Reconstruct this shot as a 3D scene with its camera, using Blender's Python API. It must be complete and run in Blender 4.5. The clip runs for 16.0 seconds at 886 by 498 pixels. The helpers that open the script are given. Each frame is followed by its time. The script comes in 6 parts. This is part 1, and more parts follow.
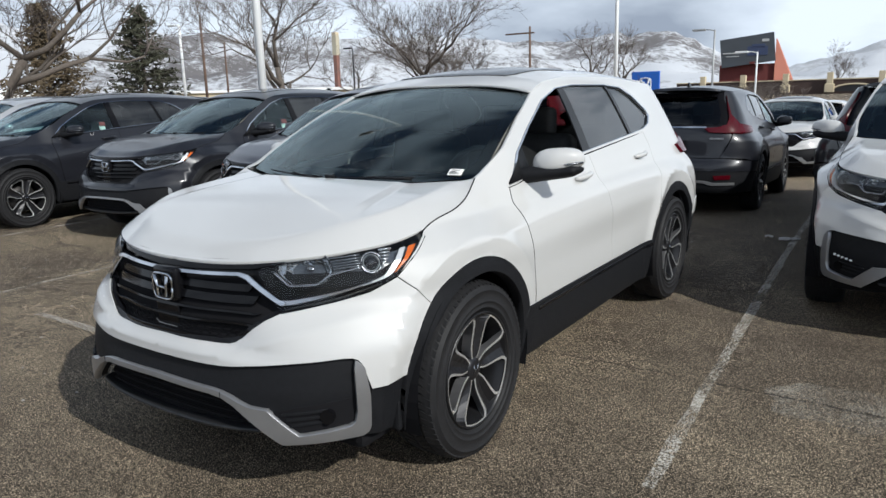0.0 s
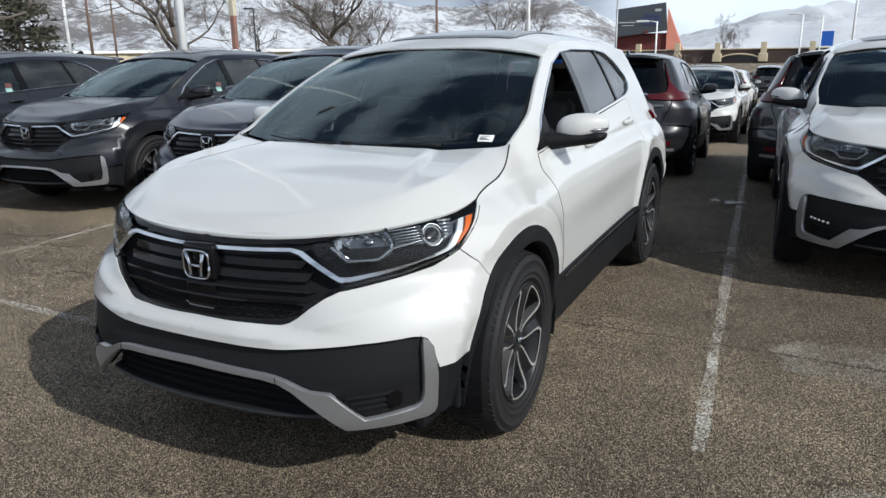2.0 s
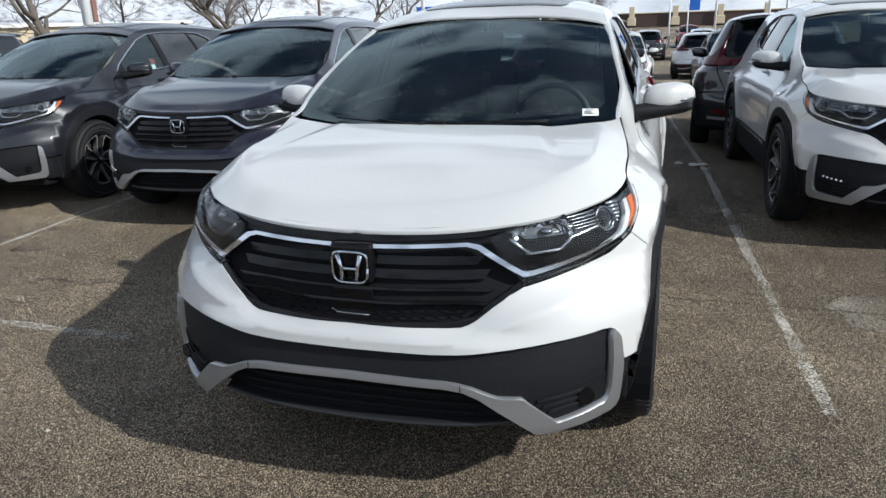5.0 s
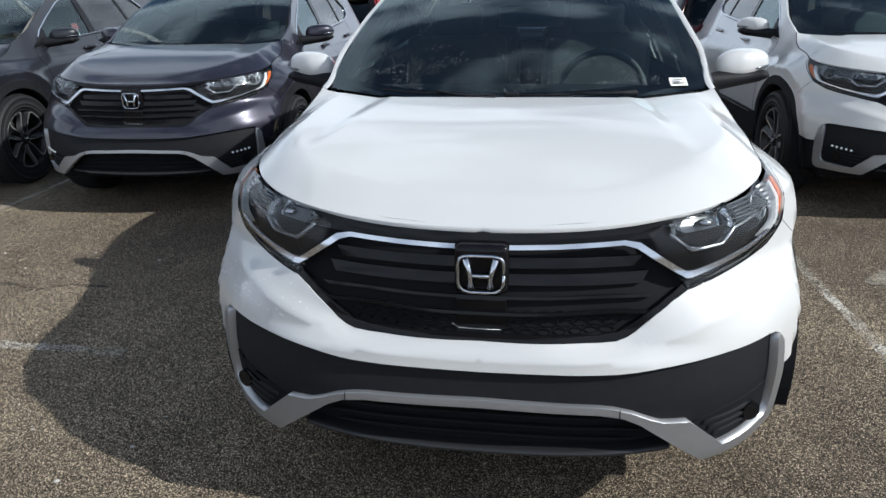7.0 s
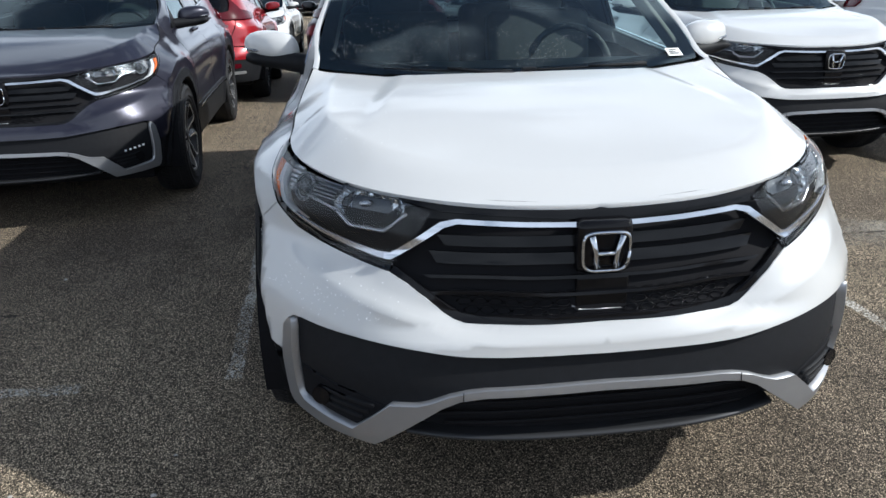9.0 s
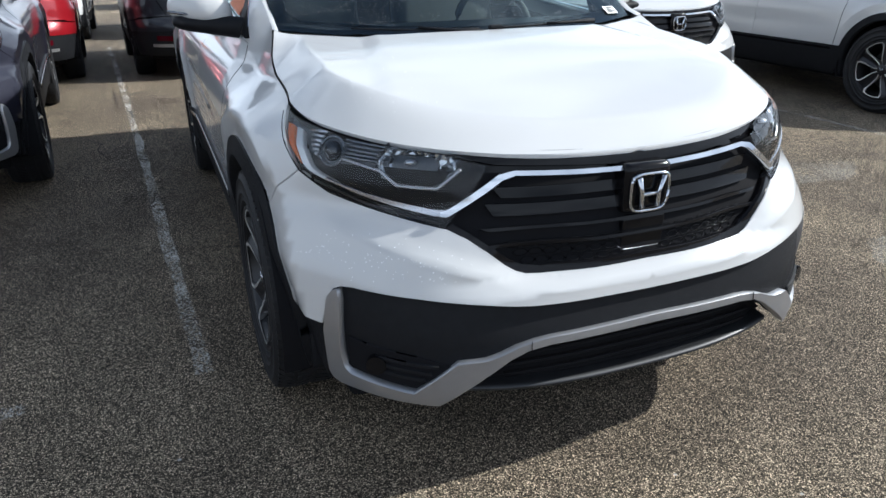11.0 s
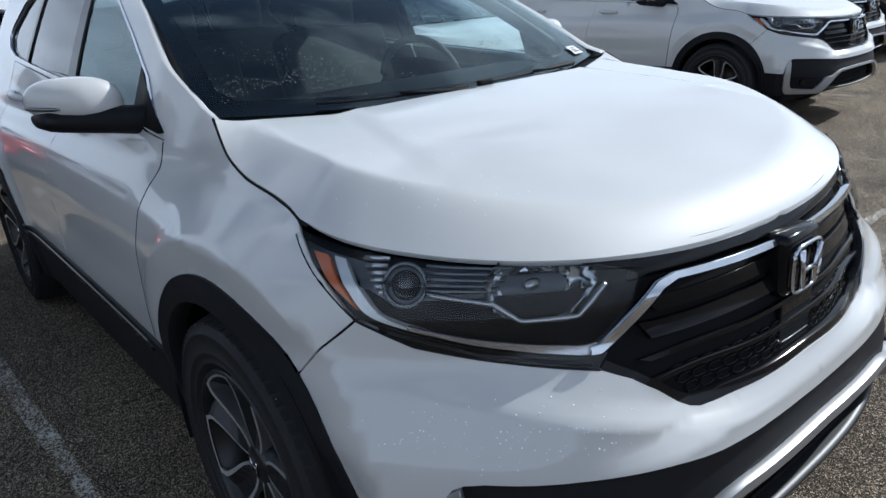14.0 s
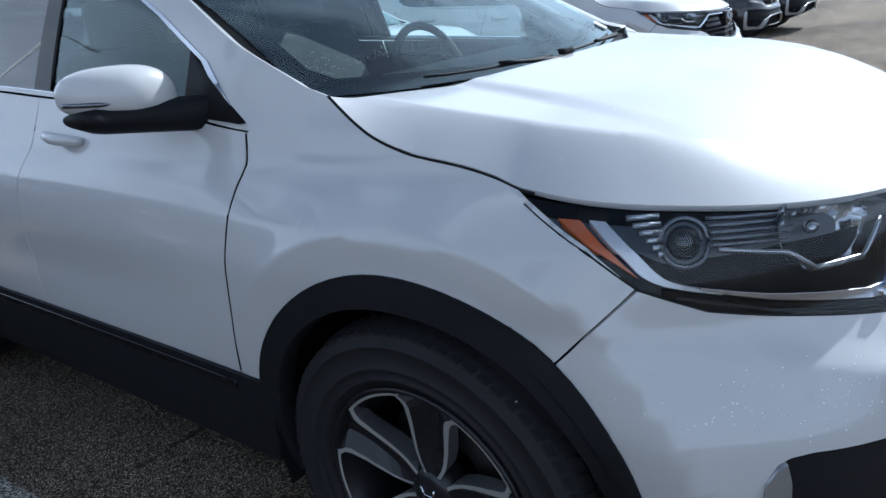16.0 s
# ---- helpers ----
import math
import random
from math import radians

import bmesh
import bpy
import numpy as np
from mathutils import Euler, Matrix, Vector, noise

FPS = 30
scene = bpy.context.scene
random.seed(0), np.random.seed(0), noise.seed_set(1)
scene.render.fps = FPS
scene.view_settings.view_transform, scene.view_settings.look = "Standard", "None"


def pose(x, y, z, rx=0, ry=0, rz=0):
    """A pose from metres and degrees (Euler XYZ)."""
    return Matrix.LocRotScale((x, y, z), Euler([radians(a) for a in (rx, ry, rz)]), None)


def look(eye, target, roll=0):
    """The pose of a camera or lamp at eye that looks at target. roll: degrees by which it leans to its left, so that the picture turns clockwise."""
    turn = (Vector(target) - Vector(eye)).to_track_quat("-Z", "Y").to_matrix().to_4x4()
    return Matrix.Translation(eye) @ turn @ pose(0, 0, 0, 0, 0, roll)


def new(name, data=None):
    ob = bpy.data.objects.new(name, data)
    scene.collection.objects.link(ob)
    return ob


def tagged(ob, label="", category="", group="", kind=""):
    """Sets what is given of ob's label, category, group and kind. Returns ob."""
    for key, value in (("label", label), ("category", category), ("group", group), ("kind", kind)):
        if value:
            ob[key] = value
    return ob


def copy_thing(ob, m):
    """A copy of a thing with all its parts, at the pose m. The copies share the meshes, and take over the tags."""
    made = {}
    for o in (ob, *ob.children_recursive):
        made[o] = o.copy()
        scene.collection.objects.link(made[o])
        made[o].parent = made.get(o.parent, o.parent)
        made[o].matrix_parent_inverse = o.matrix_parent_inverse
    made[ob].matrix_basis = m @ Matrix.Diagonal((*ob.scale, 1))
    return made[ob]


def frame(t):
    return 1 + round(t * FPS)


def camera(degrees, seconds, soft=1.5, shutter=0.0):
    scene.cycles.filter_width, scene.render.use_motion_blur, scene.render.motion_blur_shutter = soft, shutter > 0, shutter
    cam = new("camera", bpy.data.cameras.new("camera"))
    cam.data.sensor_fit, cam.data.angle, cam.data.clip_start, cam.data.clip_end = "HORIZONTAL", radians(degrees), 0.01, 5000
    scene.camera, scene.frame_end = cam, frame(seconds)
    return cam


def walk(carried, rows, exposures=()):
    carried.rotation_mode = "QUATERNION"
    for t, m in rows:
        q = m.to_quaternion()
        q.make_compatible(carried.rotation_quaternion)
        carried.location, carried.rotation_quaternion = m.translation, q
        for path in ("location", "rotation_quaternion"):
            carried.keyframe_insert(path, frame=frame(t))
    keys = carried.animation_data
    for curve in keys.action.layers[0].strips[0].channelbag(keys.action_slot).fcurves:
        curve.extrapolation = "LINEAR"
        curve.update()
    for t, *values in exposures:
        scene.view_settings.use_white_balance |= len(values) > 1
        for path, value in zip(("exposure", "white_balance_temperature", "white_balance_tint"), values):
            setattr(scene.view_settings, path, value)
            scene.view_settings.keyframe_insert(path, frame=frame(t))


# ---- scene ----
cam = camera(63.8, 16.0)
PATH = [
    (0, (2.336, -1.429, 1.476), (1.236, 0.187, 1.051), -1.6),
    (0.5, (2.215, -1.419, 1.471), (1.153, 0.207, 0.997), -0.2),
    (1, (2.084, -1.493, 1.481), (1.137, 0.202, 1.001), -0.6),
    (1.5, (1.941, -1.603, 1.488), (1.04, 0.109, 0.982), -0.6),
    (2, (1.796, -1.603, 1.473), (0.94, 0.127, 0.953), -0.8),
    (2.5, (1.615, -1.543, 1.472), (0.799, 0.207, 0.949), -1.9),
    (3, (1.518, -1.552, 1.475), (0.775, 0.229, 0.948), -1.2),
    (3.5, (1.373, -1.68, 1.489), (0.728, 0.131, 0.937), -2.7),
    (4, (1.212, -1.799, 1.497), (0.6, 0.022, 0.942), -1.4),
    (4.2, (1.153, -1.805, 1.496), (0.533, 0.007, 0.918), -0.7),
    (6.3, (0.394, -1.632, 1.503), (0.047, 0.232, 0.866), -1.5),
    (6.5, (0.337, -1.623, 1.5), (0.015, 0.241, 0.849), -0.6),
    (7, (0.172, -1.515, 1.471), (-0.129, 0.338, 0.784), -1.2),
    (7.5, (0.048, -1.413, 1.451), (-0.195, 0.431, 0.715), -2.2),
    (8, (-0.167, -1.433, 1.453), (-0.255, 0.426, 0.719), -3.0),
    (8.5, (-0.374, -1.476, 1.464), (-0.271, 0.387, 0.744), -3.5),
    (8.7, (-0.446, -1.451, 1.449), (-0.306, 0.407, 0.724), -2.0),
    (10.8, (-1.119, -1.302, 1.402), (-0.473, 0.423, 0.622), -1.4),
    (11, (-1.141, -1.267, 1.385), (-0.441, 0.43, 0.592), -0.1),
    (11.5, (-1.172, -1.109, 1.381), (-0.394, 0.555, 0.591), -3.6),
    (12, (-1.227, -0.973, 1.388), (-0.361, 0.665, 0.635), -3.7),
    (12.5, (-1.353, -0.896, 1.39), (-0.359, 0.668, 0.638), -3.5),
    (13, (-1.499, -0.846, 1.403), (-0.363, 0.625, 0.665), -3.1),
    (13.5, (-1.506, -0.695, 1.402), (-0.342, 0.789, 0.738), -4.4),
    (14, (-1.377, -0.449, 1.369), (-0.206, 1.019, 0.681), -4.2),
    (14.5, (-1.371, -0.327, 1.34), (-0.148, 1.076, 0.608), -4.4),
    (15, (-1.529, -0.212, 1.327), (-0.148, 1.02, 0.568), -4.1),
    (15.5, (-1.666, -0.042, 1.31), (-0.249, 1.177, 0.596), -2.6),
    (16, (-1.734, 0.129, 1.28), (-0.266, 1.315, 0.616), -6.4),
]
walk(cam, [(t, look(eye, target, roll)) for t, eye, target, roll in PATH], [(0, 0.48, 6140, 6), (4, 0.69, 6050, 5), (7.5, 0.90, 6010, 6), (11.5, 1.12, 5890, 6), (13, 0.96, 5800, 7), (14, 0.64, 5710, 6), (15, 0.52, 5600, 6), (15.5, 0.60, 5490, 6), (16, 0.88, 5380, 6)])


# ---------------------------------------------------------------- light
SUN = Vector((1.45, -0.35, 1.07)).normalized()
world = bpy.data.worlds.new("sky")
scene.world = world
world.use_nodes = True
wn = world.node_tree.nodes
wl = world.node_tree.links
sky = wn.new("ShaderNodeTexSky")
sky.sky_type = "NISHITA"
sky.sun_disc = False
sky.sun_elevation = math.asin(SUN.z)
sky.sun_rotation = math.atan2(SUN.x, SUN.y)
sky.dust_density = 2.0
bg = wn["Background"]
bg.inputs[1].default_value = 1.04
# broken cloud: bright grey veil with darker bellies over the blue
tc = wn.new("ShaderNodeTexCoord")
mp = wn.new("ShaderNodeMapping")
mp.inputs["Scale"].default_value = (1.0, 1.0, 2.6)
cl = wn.new("ShaderNodeTexNoise")
cl.inputs["Scale"].default_value = 2.9
cl.inputs["Detail"].default_value = 7.0
cl.inputs["Roughness"].default_value = 0.50
cover = wn.new("ShaderNodeValToRGB")
cover.color_ramp.elements[0].position, cover.color_ramp.elements[0].color = 0.42, (0, 0, 0, 1)
cover.color_ramp.elements[1].position, cover.color_ramp.elements[1].color = 0.57, (1, 1, 1, 1)
shade = wn.new("ShaderNodeValToRGB")
shade.color_ramp.elements[0].position, shade.color_ramp.elements[0].color = 0.42, (0.64, 0.68, 0.75, 1)
shade.color_ramp.elements[1].position, shade.color_ramp.elements[1].color = 0.72, (0.25, 0.28, 0.34, 1)
dim = wn.new("ShaderNodeVectorMath")
dim.operation = "SCALE"
dim.inputs[3].default_value = 0.050
mixc = wn.new("ShaderNodeMixRGB")
wl.new(tc.outputs["Generated"], mp.inputs["Vector"])
wl.new(mp.outputs[0], cl.inputs["Vector"])
low = wn.new("ShaderNodeSeparateXYZ")
bank = wn.new("ShaderNodeMath")
bank.operation = "MULTIPLY_ADD"
bank.inputs[1].default_value, bank.inputs[2].default_value = -0.40, 0.27
both_ = wn.new("ShaderNodeMath")
wl.new(tc.outputs["Generated"], low.inputs[0])
wl.new(low.outputs[2], bank.inputs[0])
wl.new(bank.outputs[0], both_.inputs[0])
wl.new(cl.outputs["Fac"], both_.inputs[1])
wl.new(both_.outputs[0], cover.inputs[0])
wl.new(cl.outputs["Fac"], shade.inputs[0])
wl.new(sky.outputs[0], dim.inputs[0])
wl.new(cover.outputs[0], mixc.inputs[0])
wl.new(dim.outputs[0], mixc.inputs[1])
wl.new(shade.outputs[0], mixc.inputs[2])
wl.new(mixc.outputs[0], bg.inputs[0])
sun_data = bpy.data.lights.new("sun", "SUN")
sun_data.energy, sun_data.angle, sun_data.color = 3.25, radians(0.6), (1.0, 0.94, 0.86)
sun_ob = new("sun", sun_data)
sun_ob.matrix_world = look(SUN * 50, (0, 0, 0))


# ---------------------------------------------------------------- materials
def material(name, color, rough=0.5, metal=0.0, coat=0.0, spec=0.5, grain=None, bump=None, emit=0.0):
    """grain: (scale, amount) of colour variation; bump: (scale, distance)."""
    m = bpy.data.materials.new(name)
    m.use_nodes = True
    n, l = m.node_tree.nodes, m.node_tree.links
    b = n["Principled BSDF"]
    b.inputs["Base Color"].default_value = (*color, 1)
    b.inputs["Roughness"].default_value = rough
    b.inputs["Metallic"].default_value = metal
    b.inputs["Coat Weight"].default_value = coat
    b.inputs["Coat Roughness"].default_value = 0.05
    b.inputs["Specular IOR Level"].default_value = spec
    if emit:
        b.inputs["Emission Color"].default_value = (*color, 1)
        b.inputs["Emission Strength"].default_value = emit
    co = n.new("ShaderNodeTexCoord")
    if grain:
        t = n.new("ShaderNodeTexNoise")
        t.inputs["Scale"].default_value, t.inputs["Detail"].default_value = grain[0], 6
        r = n.new("ShaderNodeMapRange")
        r.inputs[3].default_value, r.inputs[4].default_value = 1 - grain[1], 1 + grain[1]
        x = n.new("ShaderNodeVectorMath")
        x.operation = "SCALE"
        x.inputs[0].default_value = color
        l.new(co.outputs["Object"], t.inputs["Vector"])
        l.new(t.outputs["Fac"], r.inputs[0])
        l.new(r.outputs[0], x.inputs[3])
        l.new(x.outputs[0], b.inputs["Base Color"])
    if bump:
        t = n.new("ShaderNodeTexNoise")
        t.inputs["Scale"].default_value, t.inputs["Detail"].default_value = bump[0], 4
        u = n.new("ShaderNodeBump")
        u.inputs["Distance"].default_value = bump[1]
        u.inputs["Strength"].default_value = 0.6
        l.new(co.outputs["Object"], t.inputs["Vector"])
        l.new(t.outputs["Fac"], u.inputs["Height"])
        l.new(u.outputs[0], b.inputs["Normal"])
    return m


def glass(name, tint, rough=0.0, ior=1.45, dust_haze=0.0, sheen=(1.0, 1.0, 1.0)):
    """Thin pane: part clear, part mirror by the angle."""
    m = bpy.data.materials.new(name)
    m.use_nodes = True
    n, l = m.node_tree.nodes, m.node_tree.links
    n.remove(n["Principled BSDF"])
    t, g, f, x = (n.new("ShaderNodeBsdfTransparent"), n.new("ShaderNodeBsdfGlossy"), n.new("ShaderNodeFresnel"), n.new("ShaderNodeMixShader"))
    t.inputs[0].default_value = (*tint, 1)
    g.inputs["Color"].default_value = (*sheen, 1)
    g.inputs["Roughness"].default_value = rough
    f.inputs[0].default_value = ior
    l.new(f.outputs[0], x.inputs[0])
    l.new(t.outputs[0], x.inputs[1])
    l.new(g.outputs[0], x.inputs[2])
    last = x
    if dust_haze:
        co, big, fine = n.new("ShaderNodeTexCoord"), n.new("ShaderNodeTexNoise"), n.new("ShaderNodeTexNoise")
        big.inputs["Scale"].default_value, big.inputs["Detail"].default_value = 3.5, 4
        fine.inputs["Scale"].default_value, fine.inputs["Detail"].default_value = 130, 5
        k, r, d, last = n.new("ShaderNodeMath"), n.new("ShaderNodeMapRange"), n.new("ShaderNodeBsdfDiffuse"), n.new("ShaderNodeMixShader")
        k.operation = "MULTIPLY"
        r.inputs[1].default_value, r.inputs[2].default_value, r.inputs[3].default_value, r.inputs[4].default_value = 0.22, 0.36, dust_haze * 0.3, dust_haze * 2.2
        d.inputs[0].default_value = (0.55, 0.57, 0.58, 1)
        for t2 in (big, fine):
            l.new(co.outputs["Object"], t2.inputs["Vector"])
        l.new(big.outputs["Fac"], k.inputs[0])
        l.new(fine.outputs["Fac"], k.inputs[1])
        l.new(k.outputs[0], r.inputs[0])
        l.new(r.outputs[0], last.inputs[0])
        l.new(x.outputs[0], last.inputs[1])
        l.new(d.outputs[0], last.inputs[2])
    l.new(last.outputs[0], n["Material Output"].inputs[0])
    return m


def facets(name):
    """Bright lamp mirror pressed into small flat facets."""
    m = material(name, (0.42, 0.44, 0.47), 0.12, 0.9)
    n, l = m.node_tree.nodes, m.node_tree.links
    co, v, u = n.new("ShaderNodeTexCoord"), n.new("ShaderNodeTexVoronoi"), n.new("ShaderNodeBump")
    v.inputs["Scale"].default_value = 42
    v.distance = "CHEBYCHEV"
    u.inputs["Distance"].default_value, u.inputs["Strength"].default_value = 0.012, 0.9
    l.new(co.outputs["Object"], v.inputs["Vector"])
    l.new(v.outputs["Distance"], u.inputs["Height"])
    l.new(u.outputs[0], n["Principled BSDF"].inputs["Normal"])
    return m


def paint(name, color, flake=0.0, rough=0.32, metal=0.0, coat=1.0):
    return material(name, color, rough, metal, coat, 0.25, (900.0, flake) if flake else None)


PAINT_WHITE = paint("paint_white", (0.48, 0.48, 0.48), 0.02, 0.4)
PAINT_GREY = paint("paint_grey", (0.015, 0.016, 0.021), 0.25, 0.32, 0.2, 0.55)
PAINT_STEEL = paint("paint_steel", (0.020, 0.020, 0.032), 0.25, 0.30, 0.4, 0.7)
PAINT_BLACK = paint("paint_black", (0.012, 0.012, 0.014), 0.1, 0.3)
PAINT_RED = paint("paint_red", (0.25, 0.008, 0.014), 0.1, 0.3, 0.2)
PAINT_SILVER = paint("paint_silver", (0.42, 0.43, 0.45), 0.1, 0.35, 0.6)
PLASTIC = material("black_plastic", (0.0105, 0.011, 0.0128), 0.55, spec=0.11, grain=(40, 0.25), bump=(900, 0.0006))
GLOSS_BLACK = material("gloss_black", (0.005, 0.005, 0.006), 0.09, spec=0.18)
SATIN = material("satin_silver", (0.31, 0.315, 0.33), 0.34, 0.72, grain=(30, 0.06))
SATIN_DARK = material("dull_silver", (0.026, 0.027, 0.030), 0.42, 0.5, grain=(30, 0.1))
CHROME = material("chrome", (0.50, 0.52, 0.56), 0.09, 1.0)
LAMP_CHROME = material("lamp_chrome", (0.40, 0.41, 0.44), 0.22, 0.95)
BOWL = material("lamp_bowl", (0.055, 0.063, 0.078), 0.28, spec=0.5, grain=(14, 0.35))
RUBBER = material("rubber", (0.0150, 0.0150, 0.0165), 0.62, spec=0.2, grain=(25, 0.3), bump=(300, 0.001))
ALLOY = material("machined_alloy", (0.80, 0.81, 0.82), 0.34, 0.85)
ALLOY_DARK = material("dark_alloy", (0.46, 0.46, 0.48), 0.36, 0.8)
ALLOY_BLACK = material("black_alloy", (0.022, 0.022, 0.025), 0.28, 0.5)
DARK = material("dark_cavity", (0.010, 0.010, 0.0115), 0.8, spec=0.06)
LINER = material("grey_headliner", (0.20, 0.195, 0.185), 0.9, grain=(60, 0.1))
REFLECTOR = material("lamp_reflector", (0.55, 0.56, 0.58), 0.22, 0.85, bump=(60, 0.004))
LED = material("white_led_glint", (0.88, 0.89, 0.90), 0.25)
STRIP = material("light_guide", (0.64, 0.65, 0.67), 0.18, 0.35, grain=(260, 0.25), bump=(220, 0.0015))
TAG_RED = material("red_tag", (0.30, 0.06, 0.06), 0.7)
CABIN = material("cabin_black", (0.024, 0.025, 0.027), 0.7, grain=(30, 0.3))
AMBER = material("amber_plastic", (0.52, 0.115, 0.018), 0.25, coat=0.4)
FACETS = facets("facet_mirror")
PROJECTOR = material("projector_glass", (0.012, 0.013, 0.016), 0.04, spec=0.8)
SMOKED = material("smoked_chrome", (0.17, 0.18, 0.20), 0.26, 0.85, bump=(28, 0.0012))
RED_LENS = material("red_lens", (0.060, 0.002, 0.006), 0.15, coat=0.25, spec=0.2)
WHITE_PAPER = material("white_paper", (0.8, 0.8, 0.78), 0.8)
INK = material("black_ink", (0.05, 0.05, 0.05), 0.8)
GLASS = glass("window_glass", (0.66, 0.84, 0.82), ior=1.60, dust_haze=0.0035, sheen=(0.84, 0.98, 1.0))
GLASS_DARK = glass("privacy_glass", (0.13, 0.14, 0.15), ior=1.68, dust_haze=0.02)
GLASS_REAR = glass("rear_glass", (0.20, 0.22, 0.23), ior=1.5)
WATER = material("water_drop", (0.15, 0.165, 0.17), 0.15, spec=0.6)
# the lens is clean: its pale film paints in the haze of reflected sky
LENS = glass("clear_lens", (0.95, 0.97, 0.98), rough=0.03, ior=1.34, dust_haze=0.006)


# ---------------------------------------------------------------- mesh helpers
def curve(x, pts):
    """Smooth monotone curve through key points (Hermite, limited slopes)."""
    x = np.asarray(x, float)
    px, py = np.array(pts, float).T
    d = np.diff(py) / np.diff(px)
    m = np.zeros(len(px))
    inner = d[1:] * d[:-1] > 0
    m[1:-1] = np.where(inner, 2 * d[1:] * d[:-1] / np.where(inner, d[1:] + d[:-1], 1), 0)
    m[0], m[-1] = d[0], d[-1]
    xc = np.clip(x, px[0], px[-1])
    i = np.clip(np.searchsorted(px, xc) - 1, 0, len(px) - 2)
    h = px[i + 1] - px[i]
    t = (xc - px[i]) / h
    return (2 * t**3 - 3 * t**2 + 1) * py[i] + (t**3 - 2 * t**2 + t) * h * m[i] + (3 * t**2 - 2 * t**3) * py[i + 1] + (t**3 - t**2) * h * m[i + 1]


def bell(x, mid, wide):
    return np.exp(-(((np.asarray(x, float) - mid) / wide) ** 2))


def mesh(name, verts, faces, mat, smooth=True):
    me = bpy.data.meshes.new(name)
    me.from_pydata([tuple(map(float, v)) for v in verts], [], [tuple(map(int, f)) for f in faces])
    me.materials.append(mat)
    if smooth:
        me.polygons.foreach_set("use_smooth", [True] * len(me.polygons))
    me.update()
    return me


def part(name, data, parent, label="", local=None):
    ob = new(name, data)
    ob.parent = parent
    if local is not None:
        ob.matrix_basis = local
    if label:
        ob["label"] = label
    return ob


def from_bm(name, bm, mat, smooth=False):
    me = bpy.data.meshes.new(name)
    bmesh.ops.recalc_face_normals(bm, faces=bm.faces)
    bm.to_mesh(me)
    bm.free()
    me.materials.append(mat)
    if smooth:
        me.polygons.foreach_set("use_smooth", [True] * len(me.polygons))
    return me


def resample(loop, step, shut=True):
    """Points along a polygon, its corners kept."""
    p = [np.array(q, float) for q in loop]
    out = []
    for i in range(len(p) if shut else len(p) - 1):
        a, b = p[i], p[(i + 1) % len(p)]
        n = max(1, int(math.ceil(np.linalg.norm(b - a) / step)))
        out += [a + (b - a) * k / n for k in range(n)]
    if not shut:
        out.append(p[-1])
    return np.array(out)


def smooth_line(pts, n=24):
    """Catmull-Rom through points."""
    p = np.array(pts, float)
    q = np.vstack([2 * p[0] - p[1], p, 2 * p[-1] - p[-2]])
    out = []
    for i in range(1, len(q) - 2):
        for k in range(n // (len(p) - 1) + 1):
            t = k / (n // (len(p) - 1) + 1)
            out.append(0.5 * (2 * q[i] + (q[i + 1] - q[i - 1]) * t + (2 * q[i - 1] - 5 * q[i] + 4 * q[i + 1] - q[i + 2]) * t**2 + (3 * q[i] - q[i - 1] - 3 * q[i + 1] + q[i + 2]) * t**3))
    out.append(p[-1])
    return np.array(out)


def inside(pts, loop):
    x, y = pts[:, 0], pts[:, 1]
    hit = np.zeros(len(pts), bool)
    lx, ly = loop[:, 0], loop[:, 1]
    j = len(loop) - 1
    for i in range(len(loop)):
        c = (ly[i] > y) != (ly[j] > y)
        if c.any():
            hit ^= c & (x < (lx[j] - lx[i]) * (y - ly[i]) / (ly[j] - ly[i] + 1e-12) + lx[i])
        j = i
    return hit


def fill(loop, holes, step, guides=()):
    """Triangles filling a polygon with holes, with an even grid inside."""
    from mathutils.geometry import delaunay_2d_cdt
    loops = [resample(l, step) for l in [loop, *holes]]
    pts = np.vstack(loops)
    edges, k = [], 0
    for l in loops:
        edges += [(k + i, k + (i + 1) % len(l)) for i in range(len(l))]
        k += len(l)
    lo, hi = loops[0].min(0), loops[0].max(0)
    gx, gy = np.meshgrid(np.arange(lo[0] + step / 2, hi[0], step), np.arange(lo[1] + step / 2, hi[1], step))
    g = np.c_[gx.ravel(), gy.ravel()]
    ok = inside(g, loops[0])
    for l in loops[1:]:
        ok &= ~inside(g, l)
    g = g[ok]
    for line in guides:
        q = resample(line, step * 0.7, False)
        keep = inside(q, loops[0])
        for l in loops[1:]:
            keep &= ~inside(q, l)
        near = np.min(np.linalg.norm(q[:, None, :] - pts[None], axis=2), axis=1)
        keep &= near > 0.004
        ids = np.cumsum(keep) - 1 + len(pts)
        edges += [(int(ids[i]), int(ids[i + 1])) for i in range(len(q) - 1) if keep[i] and keep[i + 1]]
        pts = np.vstack([pts, q[keep]])
    if len(g):
        d = np.min(np.linalg.norm(g[:, None, :] - pts[None], axis=2), axis=1)
        g = g[d > step * 0.45]
    allp = np.vstack([pts, g]) if len(g) else pts
    v, _, f, *_ = delaunay_2d_cdt([Vector(p) for p in allp.tolist()], edges, [], 0, 1e-7)
    v = np.array([tuple(p) for p in v])
    f = np.array([t for t in f if len(t) == 3])
    c = v[f].mean(1)
    ok = inside(c, loops[0])
    for l in loops[1:]:
        ok &= ~inside(c, l)
    return v, f[ok]


DETAIL = [0.62]


